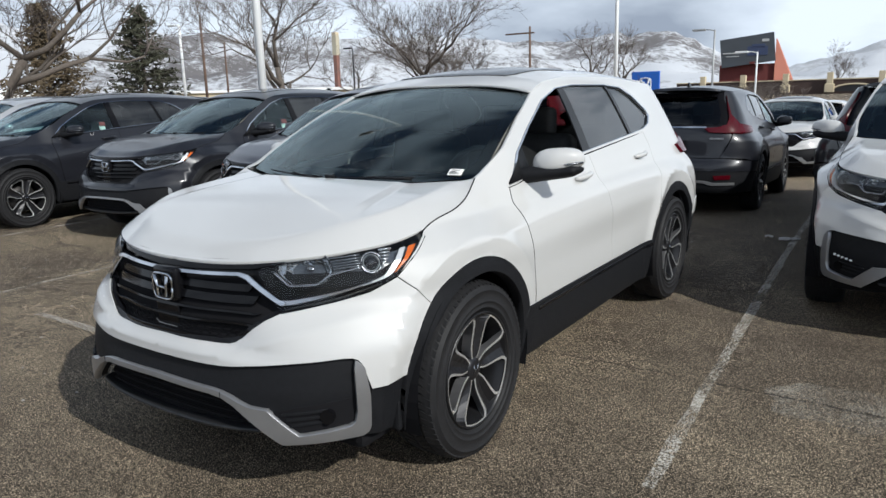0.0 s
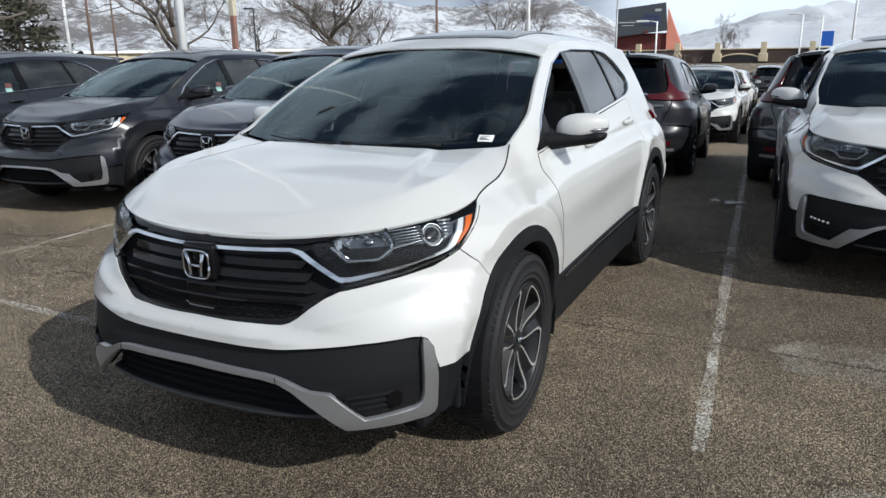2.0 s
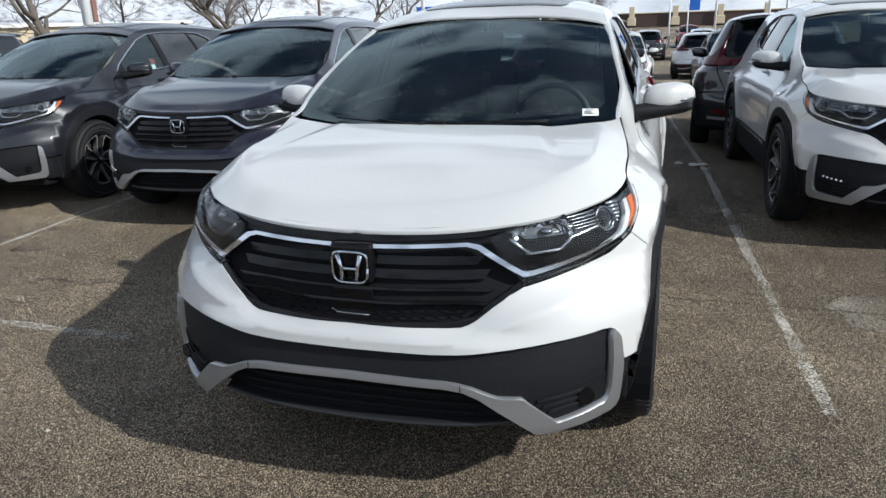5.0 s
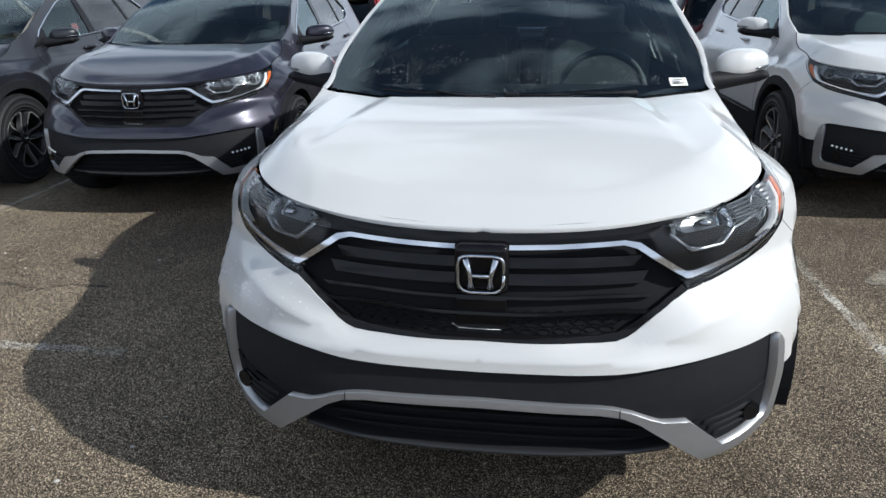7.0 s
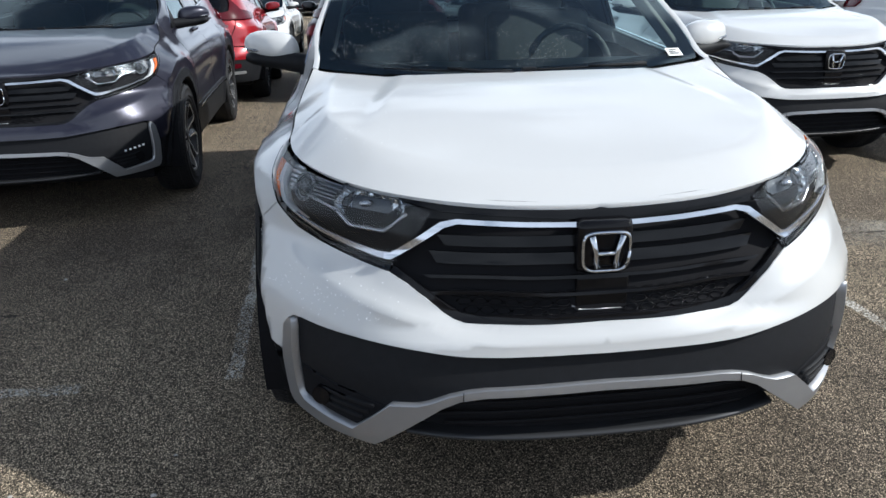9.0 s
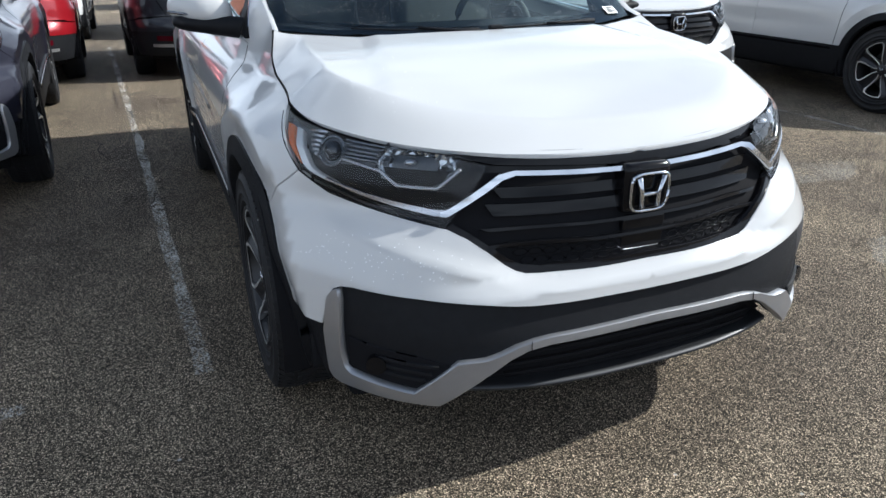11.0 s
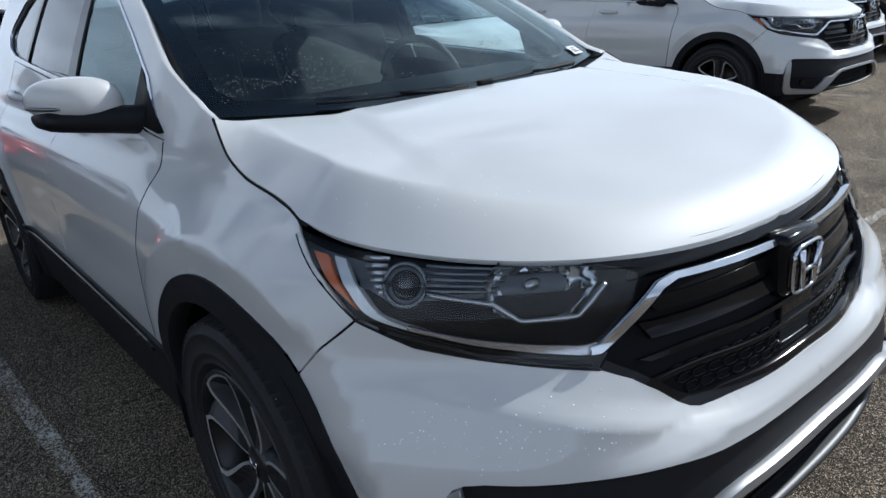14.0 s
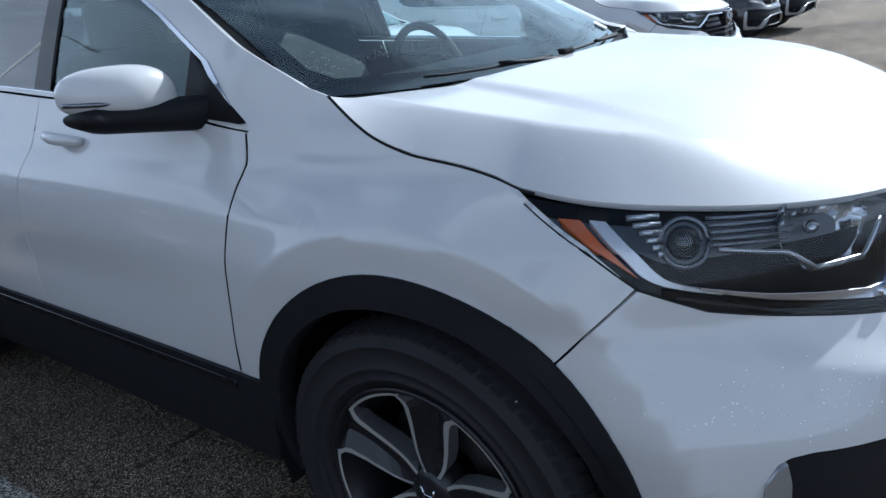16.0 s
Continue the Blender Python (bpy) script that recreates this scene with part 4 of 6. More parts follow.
        bulb = wall(*W(0.56, 0.30, 0.884)) * (s, 1, 1) + np.array((0, 0.040, 0))
        bm = bmesh.new()
        bmesh.ops.create_uvsphere(bm, u_segments=14, v_segments=8, radius=0.013)
        bmesh.ops.scale(bm, vec=(1.5, 1.0, 0.8), verts=bm.verts)
        bmesh.ops.translate(bm, vec=tuple(bulb), verts=bm.verts)
        add("lamp_bulb", from_bm("lamp_bulb", bm, LAMP_CHROME, True), "chrome bulb shield", parent=lamp)
        bank = [W(0.62, 0.355, 0.880), W(0.75, 0.50, 0.876), W(0.775, 0.545, 0.905), W(0.778, 0.565, 0.938), W(0.70, 0.43, 0.936), W(0.62, 0.355, 0.926)]
        add("outer_reflector", panel("outer_reflector", bank, wall, BOWL, 0.015, 0.02, lift=-0.030, side=s), "dark lamp bank", parent=lamp)
        c = wall(0.626, 0.893) * (s, 1, 1) + np.array((-0.020 * s, 0.024, 0))
        n0 = out_of(0.626, 0.893) * (s, 1, 1)
        side_v = np.cross(n0, (0, 0, 1.0))
        side_v /= np.linalg.norm(side_v)
        up_v = np.cross(side_v, n0)
        for nm, rr, off, tk, mt in (("projector_ring", 0.037, 0.004, 0.0042, SMOKED), ("projector_seat", 0.030, -0.004, 0.006, BOWL)):
            ring = [c + n0 * off + side_v * rr * math.cos(t) + up_v * rr * math.sin(t) for t in np.linspace(0, 2 * math.pi, 29)]
            add(nm, mesh(nm, *tube(ring, tk, 8), mt), parent=lamp)
        bm = bmesh.new()
        bmesh.ops.create_uvsphere(bm, u_segments=20, v_segments=12, radius=0.028)
        bmesh.ops.translate(bm, vec=tuple(c - n0 * 0.008), verts=bm.verts)
        add("projector", from_bm("projector", bm, PROJECTOR, True), "dark projector lens", parent=lamp)
        # clear ribs outside the projector and the long ribs inside it
        rows = []
        for k in range(6):
            z = 0.934 - 0.0095 * k
            rows.append(tube([wall(0.690 - 0.006 * k, z) * (s, 1, 1) + np.array((-0.008 * s, 0.010, 0)), wall(0.652, z - 0.001) * (s, 1, 1) + np.array((-0.010 * s, 0.014, 0))], 0.0049, 6))
        add("reflector_ribs", mesh("reflector_ribs", *join(rows), REFLECTOR), "pale lamp ribs", parent=lamp)["kind"] = "stuff"
        rows = []
        for k in range(5):
            z = 0.924 - 0.0085 * k
            line = [wall(a, z - 0.012 * (0.60 - a) / 0.14) * (s, 1, 1) + np.array((-0.008 * s, 0.016, 0)) for a in np.linspace(0.600, 0.490 + 0.006 * k, 7)]
            rows.append(tube(line, [0.0040, 0.0040, 0.0038, 0.0036, 0.003, 0.0025, 0.0015], 5))
        add("long_ribs", mesh("long_ribs", *join(rows), SMOKED), "smoked reflector ribs", parent=lamp)["kind"] = "stuff"
        # fog pocket and fog lamp
        pocket = [W(0.50, 0.16, 0.405), W(0.60, 0.19, 0.432), W(0.775, 0.285, 0.452), W(0.777, 0.29, 0.36), W(0.755, 0.28, 0.356), W(0.605, 0.20, 0.342)]
        add("fog_pocket", panel("fog_pocket", pocket, wall, DARK, 0.03, 0.02, lift=-0.012, side=s), "black fog lamp pocket")
        for k in range(3):
            z = 0.372 + 0.02 * k
            sl = [W(0.575 - 0.02 * k, 0.19, z), W(0.70, 0.24, z + 0.012), W(0.70, 0.24, z + 0.004), W(0.575 - 0.02 * k, 0.19, z - 0.008)]
            add("fog_slat", panel("fog_slat", sl, wall, PLASTIC, 0.03, 0.012, lift=-0.004, side=s))
        p0 = wall(W(0.69, 0.24, 0)[0], 0.398) * (s, 1, 1)
        bm = bmesh.new()
        bmesh.ops.create_cone(bm, cap_ends=True, segments=20, radius1=0.026, radius2=0.026, depth=0.02)
        bmesh.ops.rotate(bm, cent=(0, 0, 0), matrix=Matrix.Rotation(radians(90), 3, "X"), verts=bm.verts)
        bmesh.ops.rotate(bm, cent=(0, 0, 0), matrix=Matrix.Rotation(radians(25 * s), 3, "Z"), verts=bm.verts)
        bmesh.ops.translate(bm, vec=tuple(p0 + np.array((0, 0.006, 0))), verts=bm.verts)
        add("fog_lamp", from_bm("fog_lamp", bm, GLOSS_BLACK))
        # mirror
        mirror = add("side_mirror", from_bm("side_mirror", mirror_bm(s), PAINT_WHITE, True), "painted side mirror", True)
        add("mirror_base", mesh("mirror_base", *mirror_base(s), PLASTIC), "black mirror base and arm", parent=mirror)
        add("turn_signal", mesh("turn_signal", *tube([mirror_face(s, q, -0.22) for q in np.linspace(0.42, 0.985, 12)], [0.0015, 0.003, 0.0045] + [0.0055] * 9, 6), SMOKED), "thin turn signal", parent=mirror)
        # door handles
        for y0, z0 in ((2.06, 1.02), (3.02, 1.055)):
            pts = [wall(1 + y0 + 0.22 * k / 8 - FY, z0 + 0.012 * k / 8) * (s, 1, 1) + np.array((s * 0.03 * math.sin(math.pi * (k + 0.6) / 9.2), 0, 0)) for k in range(9)]
            add("door_handle", mesh("door_handle", *tube(pts, [0.010, 0.014, 0.016, 0.016, 0.016, 0.016, 0.016, 0.014, 0.010], 8), PAINT_WHITE), "painted door handle", True)
    for s in (1, -1):
        sl = [wall(W(0.345, 0.088, 0)[0], z) + 0.0068 * out_of(W(0.345, 0.088, 0)[0], z) for z in (0.452, 0.459, 0.466, 0.4735)]
        add("trim_seam", mesh("trim_seam", *tube([q * (s, 1, 1) for q in sl], 0.0012, 5), DARK), "thin seam in the trim")
    # lower intake and chin
    loop = [(0.0, 0.470), W(0.30, 0.07, 0.465), W(0.37, 0.09, 0.452), W(0.47, 0.12, 0.385), W(0.55, 0.15, 0.325), W(0.3, 0.09, 0.300), (0.0, 0.295)]
    add("lower_intake", panel("lower_intake", loop, wall, DARK, 0.03, 0.01, lift=-0.075, both=True), "black lower air intake")
    for k in range(4):
        z = 0.440 - 0.028 * k
        add("intake_bar", mesh("intake_bar", *tube([wall(a, z - 0.02 * a * a) + np.array((0, 0.055, 0)) for a in np.linspace(-0.30 + 0.01 * k, 0.30 - 0.01 * k, 17)], 0.005, 5), DARK))
    # chin lip: a thin dull plate that turns up at its ends
    la = np.linspace(-0.340, 0.340, 45)
    lz = 0.303 + 0.024 * (np.abs(la) / 0.34) ** 2
    front = wall(la, lz) - 0.030 * out_of(la, lz)
    rows = [front + np.array((0, 0.075, 0.012)), front + np.array((0, 0.016, 0.010)), front + np.array((0, 0.002, 0.007)), front, front + np.array((0, 0.008, -0.007)), front + np.array((0, 0.09, -0.010))]
    v = np.vstack(rows)
    m = len(la)
    add("chin_lip", mesh("chin_lip", v, [(r * m + k, r * m + k + 1, (r + 1) * m + k + 1, (r + 1) * m + k) for r in range(5) for k in range(m - 1)], SATIN_DARK), "dull silver chin lip")
    # unseen panel added below the chin to extend the nose's shadow on the ground
    dam = [(0.0, 0.300), W(0.46, 0.12, 0.315), W(0.58, 0.15, 0.300), W(0.80, 0.315, 0.30), W(0.86, 0.42, 0.29), W(0.86, 0.42, 0.235), W(0.80, 0.315, 0.238), W(0.58, 0.15, 0.238), W(0.46, 0.12, 0.245), (0.0, 0.255)]
    add("shadow_dam", panel("shadow_dam", dam, wall, DARK, 0.03, 0.01, lift=-0.10, both=True), "unseen black panel added under the bumper for its shadow")
    # tail: gate, glass, lamps, bumper
    gate = [(4.95, 0.70), W(0.55, 4.5, 0.70), W(0.70, 4.42, 0.985), W(0.60, 4.43, 1.03), W(0.50, 4.40, 1.075), (4.95, 1.075)]
    add("tailgate", panel("tailgate", gate, wall, PAINT_WHITE, 0.04, 0.012, both=True), coat=True)
    add("rear_glass", panel("rear_glass", [(4.95, 1.08), W(0.56, 4.40, 1.08), W(0.57, 4.30, 1.25), W(0.50, 4.2, 1.46), (4.95, 1.47)], wall, GLASS_REAR, 0.05, 0, lift=-0.004, both=True), "tinted rear window")
    add("rear_glass_frame", panel("rear_glass_frame", [(4.95, 1.06), W(0.63, 4.38, 1.06), W(0.60, 4.26, 1.28), W(0.51, 4.14, 1.49), (4.95, 1.50), (4.95, 1.45), W(0.44, 4.2, 1.44), W(0.50, 4.3, 1.25), W(0.50, 4.4, 1.10), (4.95, 1.10)], wall, GLOSS_BLACK, 0.05, 0.01, lift=-0.002, both=True))
    add("rear_chrome", panel("rear_chrome", [(4.95, 1.075), W(0.36, 4.45, 1.075), W(0.36, 4.45, 1.055), (4.95, 1.055)], wall, CHROME, 0.05, 0.01, lift=0.01, both=True), "chrome tailgate strip")
    add("spoiler", panel("spoiler", [(0, 4.10), (0.46, 4.05), (0.44, 4.26), (0.30, 4.31), (0, 4.33)], lambda x, y: roof(x, np.minimum(y, 4.2)) * (1, 0, 1) + np.stack([0 * x, y, 0.008 + 0 * x], -1), PAINT_WHITE, 0.05, 0.03, both=True), coat=True)
    for s in (1, -1):
        lamp = [W(0.705, 4.25, 1.100), W(0.8, 3.93, 1.066), W(0.8, 3.98, 1.003), W(0.75, 4.30, 0.99), W(0.62, 4.45, 0.99), W(0.42, 4.5, 1.0), W(0.36, 4.5, 1.05), W(0.52, 4.46, 1.06), W(0.615, 4.40, 1.09), W(0.625, 4.32, 1.18), W(0.585, 4.22, 1.34), W(0.53, 4.14, 1.45), W(0.57, 4.19, 1.38), W(0.645, 4.29, 1.21)]
        add("tail_light", panel("tail_light", lamp, wall, RED_LENS, 0.025, 0.05, lift=0.024, side=s), "L-shaped red tail light")
        refl = [W(0.50, 4.57, 0.485), W(0.70, 4.5, 0.495), W(0.70, 4.5, 0.445), W(0.52, 4.57, 0.435)]
        add("rear_reflector", panel("rear_reflector", refl, wall, RED_LENS, 0.03, 0.01, lift=0.008, side=s), "red rear reflector")
    rb = [(4.95, 0.69), W(0.60, 4.5, 0.69), W(0.85, 4.25, 0.66), W(0.9, 4.05, 0.65), W(0.9, 4.04, 0.54), W(0.6, 4.55, 0.54), (4.95, 0.545)]
    add("rear_bumper", panel("rear_bumper", rb, wall, PAINT_WHITE, 0.04, 0.02, lift=0.004, both=True), coat=True)
    rl = [(4.95, 0.55), W(0.6, 4.55, 0.545), W(0.9, 4.04, 0.545), W(0.9, 4.04, 0.28), W(0.6, 4.5, 0.27), (4.95, 0.27)]
    add("rear_lower_bumper", panel("rear_lower_bumper", rl, wall, PLASTIC, 0.05, 0.03, lift=-0.002, both=True), "matt black rear bumper")
    rt = [(4.95, 0.425), W(0.40, 4.58, 0.425), W(0.50, 4.56, 0.40), W(0.74, 4.45, 0.405), W(0.74, 4.45, 0.375), W(0.48, 4.56, 0.365), W(0.38, 4.58, 0.395), (4.95, 0.405)]
    add("rear_trim", panel("rear_trim", rt, wall, SATIN, 0.03, 0.02, lift=0.008, both=True), "satin silver rear trim")
    bm = box_bm((0.32, 0.012, 0.16), (0, 4.535, 0.83), 0.004)
    add("plate_holder", from_bm("plate_holder", bm, PLASTIC), "dealer plate in its holder")
    for s in (1, -1):
        add("rear_mark", from_bm("rear_mark", box_bm((0.16, 0.006, 0.022), (s * 0.50, 4.522, 0.93), 0.002), SATIN), "plain silver rear mark")
    fin = [(0, 3.78, 1.592), (0, 3.92, 1.578), (0, 3.915, 1.632), (0, 3.88, 1.640)]
    v = [(w, y, z) for w in (0.018, -0.018) for _, y, z in fin[:2]] + [(w, y, z) for w in (0.004, -0.004) for _, y, z in fin[2:]]
    add("antenna_fin", mesh("antenna_fin", v, [(0, 1, 4, 5), (2, 7, 6, 3), (0, 5, 7, 2), (1, 3, 6, 4), (4, 6, 7, 5)], GLOSS_BLACK, False), "small roof antenna fin")
    # floor and cabin
    add("underbody", from_bm("underbody", box_bm((1.5, 3.9, 0.10), (0, 2.3, 0.27), 0.03), DARK))
    bm = box_bm((1.46, 0.50, 0.20), (0, 1.42, 0.98), 0.06, 3)
    add("dashboard", from_bm("dashboard", bm, CABIN, True), "black dashboard")
    for nm, x0, y0 in (("front_seat", 0.37, 2.30), ("front_seat", -0.37, 2.30), ("rear_seat", 0.34, 3.15), ("rear_seat", -0.34, 3.15)):
        bm = box_bm((0.54, 0.16, 0.68), (0, 0, 0.33), 0.06, 3)
        bmesh.ops.rotate(bm, cent=(0, 0, 0), matrix=Matrix.Rotation(radians(-14), 3, "X"), verts=bm.verts)
        b2 = box_bm((0.50, 0.50, 0.16), (0, -0.24, 0.02), 0.06, 3)
        b3 = box_bm((0.27, 0.10, 0.17), (0, 0.17, 0.72), 0.04, 3)
        meds = []
        for q in (bm, b2, b3):
            tmp = bpy.data.meshes.new("tmp")
            q.to_mesh(tmp)
            q.free()
            meds.append(([v.co.copy() for v in tmp.vertices], [tuple(p.vertices) for p in tmp.polygons]))
            bpy.data.meshes.remove(tmp)
        v, f = join(meds)
        add(nm, mesh("seat", [(q[0] + x0, q[1] + y0, q[2] + 0.58) for q in v], f, CABIN), "black cloth seat")
    ring = [(0.37 + 0.185 * math.cos(t), 1.78 + 0.06 * math.sin(t), 1.02 + 0.172 * math.sin(t)) for t in np.linspace(0, 2 * math.pi, 33)]
    sp = [tube(ring, 0.015, 8), tube([(0.20, 1.78, 1.02), (0.54, 1.78, 1.02)], 0.018, 6), tube([(0.37, 1.78, 1.02), (0.37, 1.74, 0.86)], 0.02, 6)]
    add("steering_wheel", mesh("steering_wheel", *join(sp), CABIN), "black steering wheel")
    add("rear_view_mirror", from_bm("rear_view_mirror", box_bm((0.25, 0.03, 0.07), (0, 1.83, 1.42), 0.012), CABIN))
    # wheels
    for s in (1, -1):
        for hub in (HUB_F, HUB_R):
            wheel = add("wheel", TYRE, "black tyre on a five-spoke two-tone alloy wheel")
            wheel.matrix_basis = Matrix.Translation((s * 0.795, hub, 0.366)) @ Matrix.Rotation(0 if s > 0 else math.pi, 4, "Z")
            part("rim", RIM, wheel, "dark alloy rim")
            part("brake_disc", DISC, wheel)
            part("hub_cap", CAP, wheel)
            part("tread", TREAD, wheel, "raised tread blocks")["kind"] = "stuff"
            part("cap_mark", MARK, wheel, "small chrome mark")
            for k in range(5):
                part("spoke", SPOKE, wheel, "machined alloy double spoke", Matrix.Rotation(2 * math.pi * k / 5 - 0.14, 4, "X"))
            # black box added to cover the inner front of the tyre
            if hub == HUB_F:
                add("wheel_front_box", from_bm("wheel_front_box", box_bm((0.20, 0.03, 0.12), (s * 0.725, 0.485, 0.325), 0.012), PLASTIC), "small black box added before the wheel")
            # liner inside the arch
            arcp = [(hub + 0.43 * math.cos(t), 0.375 + 0.43 * math.sin(t)) for t in np.linspace(-0.3, math.pi + 0.3, 24)]
            v = [(s * x, y, z) for y, z in arcp for x in (0.60, 0.90)]
            f = [(2 * k, 2 * k + 1, 2 * k + 3, 2 * k + 2) for k in range(23)]
            v += [(s * 0.60, hub, 0.375)]
            f += [(2 * k, 2 * k + 2, len(v) - 1) for k in range(23)]
            add("arch_liner", mesh("arch_liner", v, f, DARK, False))
    return car, painted


def ground_z(x, y):
    """The car park falls gently away behind the first row and rises again towards the far wall."""
    d = y - 5.0
    if d <= 0 or y >= 105 or x <= -16:
        return 0.0
    if d < 2:
        fall = 0.045 * d * d / 4
    elif y < 13:
        fall = 0.045 * (d - 1)
    elif y < 30:
        fall = 0.315 + 0.028 * (y - 13)
    else:
        fall = 0.791 * min(1.0, (105 - y) / 43)
    return -fall * min(1.0, (x + 16) / 5)


def car_at(model, x, y, turn, coat, label, category="car"):
    """A copy of the car with its nose at (x, y), turned by degrees, in a paint."""
    k = math.cos(radians(turn))
    zf, zr = ground_z(x, y + HUB_F * k), ground_z(x, y + HUB_R * k)
    tilt = math.atan2(zr - zf, HUB_R - HUB_F)
    c = copy_thing(model, Matrix.Translation((x, y, zf - HUB_F * math.tan(tilt))) @ Matrix.Rotation(radians(turn), 4, "Z") @ Matrix.Rotation(tilt, 4, "X"))
    for o in c.children_recursive:
        for slot in o.material_slots:
            if slot.link == "OBJECT":
                slot.material = coat
    return tagged(c, label, category, "parked cars")


model, _ = build_car()
hero = model
tagged(hero, "clean white compact SUV with one window down, ahead of the row", "car", "parked cars")
for o in list(hero.children):
    if o.name.startswith("front_window") and o.data.vertices[0].co.x > 0:
        bpy.data.objects.remove(o)  # wound down
DETAIL[0] = 1.15
fleet, _ = build_car()
car_steel = car_at(fleet, -2.63, 2.78, 3.2, PAINT_STEEL, "dark steel-grey compact SUV with chrome grille wing, parked nose out")
car_grey = car_at(fleet, -5.02, 2.80, 2.4, PAINT_GREY, "dark grey compact SUV with amber corner lamps, parked nose out")
car_near = car_at(fleet, -7.64, 1.95, 2.4, PAINT_GREY, "dark grey compact SUV with chrome window line, parked further out")
car_white = car_at(fleet, 2.68, 3.13, 2.2, PAINT_WHITE, "white compact SUV with LED fog strip, parked beside the lane line")
car_at(fleet, 5.60, 2.13, 0.5, PAINT_WHITE, "white compact SUV with machined alloy wheels, parked nose out")
car_at(fleet, -0.47, 12.05, 182.5, PAINT_GREY, "dark grey compact SUV seen from behind with red tail lights")
car_at(fleet, 2.47, 11.75, 176, PAINT_BLACK, "black compact SUV seen from behind with red tail lights")
car_at(fleet, -2.86, 12.0, 182.5, PAINT_RED, "red compact SUV seen from behind with red tail lights")
car_at(fleet, -0.20, 13.9, 0, PAINT_WHITE, "white compact SUV with lit-up headlight facing the lane")


# ---------------------------------------------------------------- ground
def asphalt():
    m = bpy.data.materials.new("asphalt")
    m.use_nodes = True
    n, l = m.node_tree.nodes, m.node_tree.links
    b = n["Principled BSDF"]
    b.inputs["Roughness"].default_value = 0.85
    b.inputs["Specular IOR Level"].default_value = 0.18
    co = n.new("ShaderNodeNewGeometry")
    big, fine, grit = n.new("ShaderNodeTexNoise"), n.new("ShaderNodeTexNoise"), n.new("ShaderNodeTexVoronoi")
    big.inputs["Scale"].default_value, big.inputs["Detail"].default_value = 0.55, 6
    fine.inputs["Scale"].default_value, fine.inputs["Detail"].default_value = 85, 4
    grit.inputs["Scale"].default_value = 330
    seam, mid = n.new("ShaderNodeTexVoronoi"), n.new("ShaderNodeTexNoise")
    seam.feature = "DISTANCE_TO_EDGE"
    seam.inputs["Scale"].default_value = 330
    mid.inputs["Scale"].default_value, mid.inputs["Detail"].default_value = 3.5, 4
    for t in (big, fine, grit, seam, mid):
        l.new(co.outputs["Position"], t.inputs["Vector"])
    r1 = n.new("ShaderNodeValToRGB")
    r1.color_ramp.elements[0].position, r1.color_ramp.elements[0].color = 0.36, (0.110, 0.089, 0.067, 1)
    r1.color_ramp.elements[1].position, r1.color_ramp.elements[1].color = 0.68, (0.205, 0.167, 0.120, 1)
    l.new(big.outputs["Fac"], r1.inputs[0])
    r2 = n.new("ShaderNodeMapRange")
    r2.inputs[1].default_value, r2.inputs[2].default_value, r2.inputs[3].default_value, r2.inputs[4].default_value = 0.3, 0.75, 0.80, 1.2
    l.new(fine.outputs["Fac"], r2.inputs[0])
    stone = n.new("ShaderNodeValToRGB")
    for e, (at, val) in zip((stone.color_ramp.elements[0], stone.color_ramp.elements.new(0.62), stone.color_ramp.elements.new(0.82), stone.color_ramp.elements[-1]), ((0.10, 0.05), (0.56, 0.30), (0.84, 1.10), (1.0, 3.0))):
        e.position, e.color = at, (val, val, val, 1)
    tall = n.new("ShaderNodeMath")
    tall.operation = "MULTIPLY"
    tall.inputs[1].default_value = 2.35
    hue = n.new("ShaderNodeSeparateColor")
    l.new(grit.outputs["Color"], hue.inputs[0])
    l.new(hue.outputs[0], stone.inputs[0])
    l.new(stone.outputs[0], tall.inputs[0])
    # darker along the stone edges: tar and relief shade, both put into the colour
    gap = n.new("ShaderNodeMapRange")
    gap.inputs[1].default_value, gap.inputs[2].default_value, gap.inputs[3].default_value, gap.inputs[4].default_value = 0.02, 0.16, 0.40, 1.0
    worn = n.new("ShaderNodeMapRange")
    worn.inputs[1].default_value, worn.inputs[2].default_value, worn.inputs[3].default_value, worn.inputs[4].default_value = 0.34, 0.68, 0.86, 1.18
    deep, patch = n.new("ShaderNodeMath"), n.new("ShaderNodeMath")
    deep.operation = patch.operation = "MULTIPLY"
    l.new(seam.outputs["Distance"], gap.inputs[0])
    l.new(mid.outputs["Fac"], worn.inputs[0])
    l.new(tall.outputs[0], deep.inputs[0])
    l.new(gap.outputs[0], deep.inputs[1])
    l.new(deep.outputs[0], patch.inputs[0])
    l.new(worn.outputs[0], patch.inputs[1])
    x1, x2 = n.new("ShaderNodeVectorMath"), n.new("ShaderNodeVectorMath")
    x1.operation = x2.operation = "SCALE"
    l.new(r1.outputs[0], x1.inputs[0])
    l.new(r2.outputs[0], x1.inputs[3])
    l.new(x1.outputs[0], x2.inputs[0])
    l.new(patch.outputs[0], x2.inputs[3])
    l.new(x2.outputs[0], b.inputs["Base Color"])
    u = n.new("ShaderNodeBump")
    u.inputs["Distance"].default_value, u.inputs["Strength"].default_value = 0.006, 0.9
    l.new(seam.outputs["Distance"], u.inputs["Height"])
    l.new(u.outputs[0], b.inputs["Normal"])
    return m


ASPHALT = asphalt()
g = 4800.0
gx = [-g, -400, -60, -16, -11, 60, 400, g]
gy = [-g, -400, -40, 0, 4.9] + [5.0 + 0.2 * k for k in range(41)] + [16, 20, 30, 62, 105, 400, g]
v = [(x, y, ground_z(x, y)) for y in gy for x in gx]
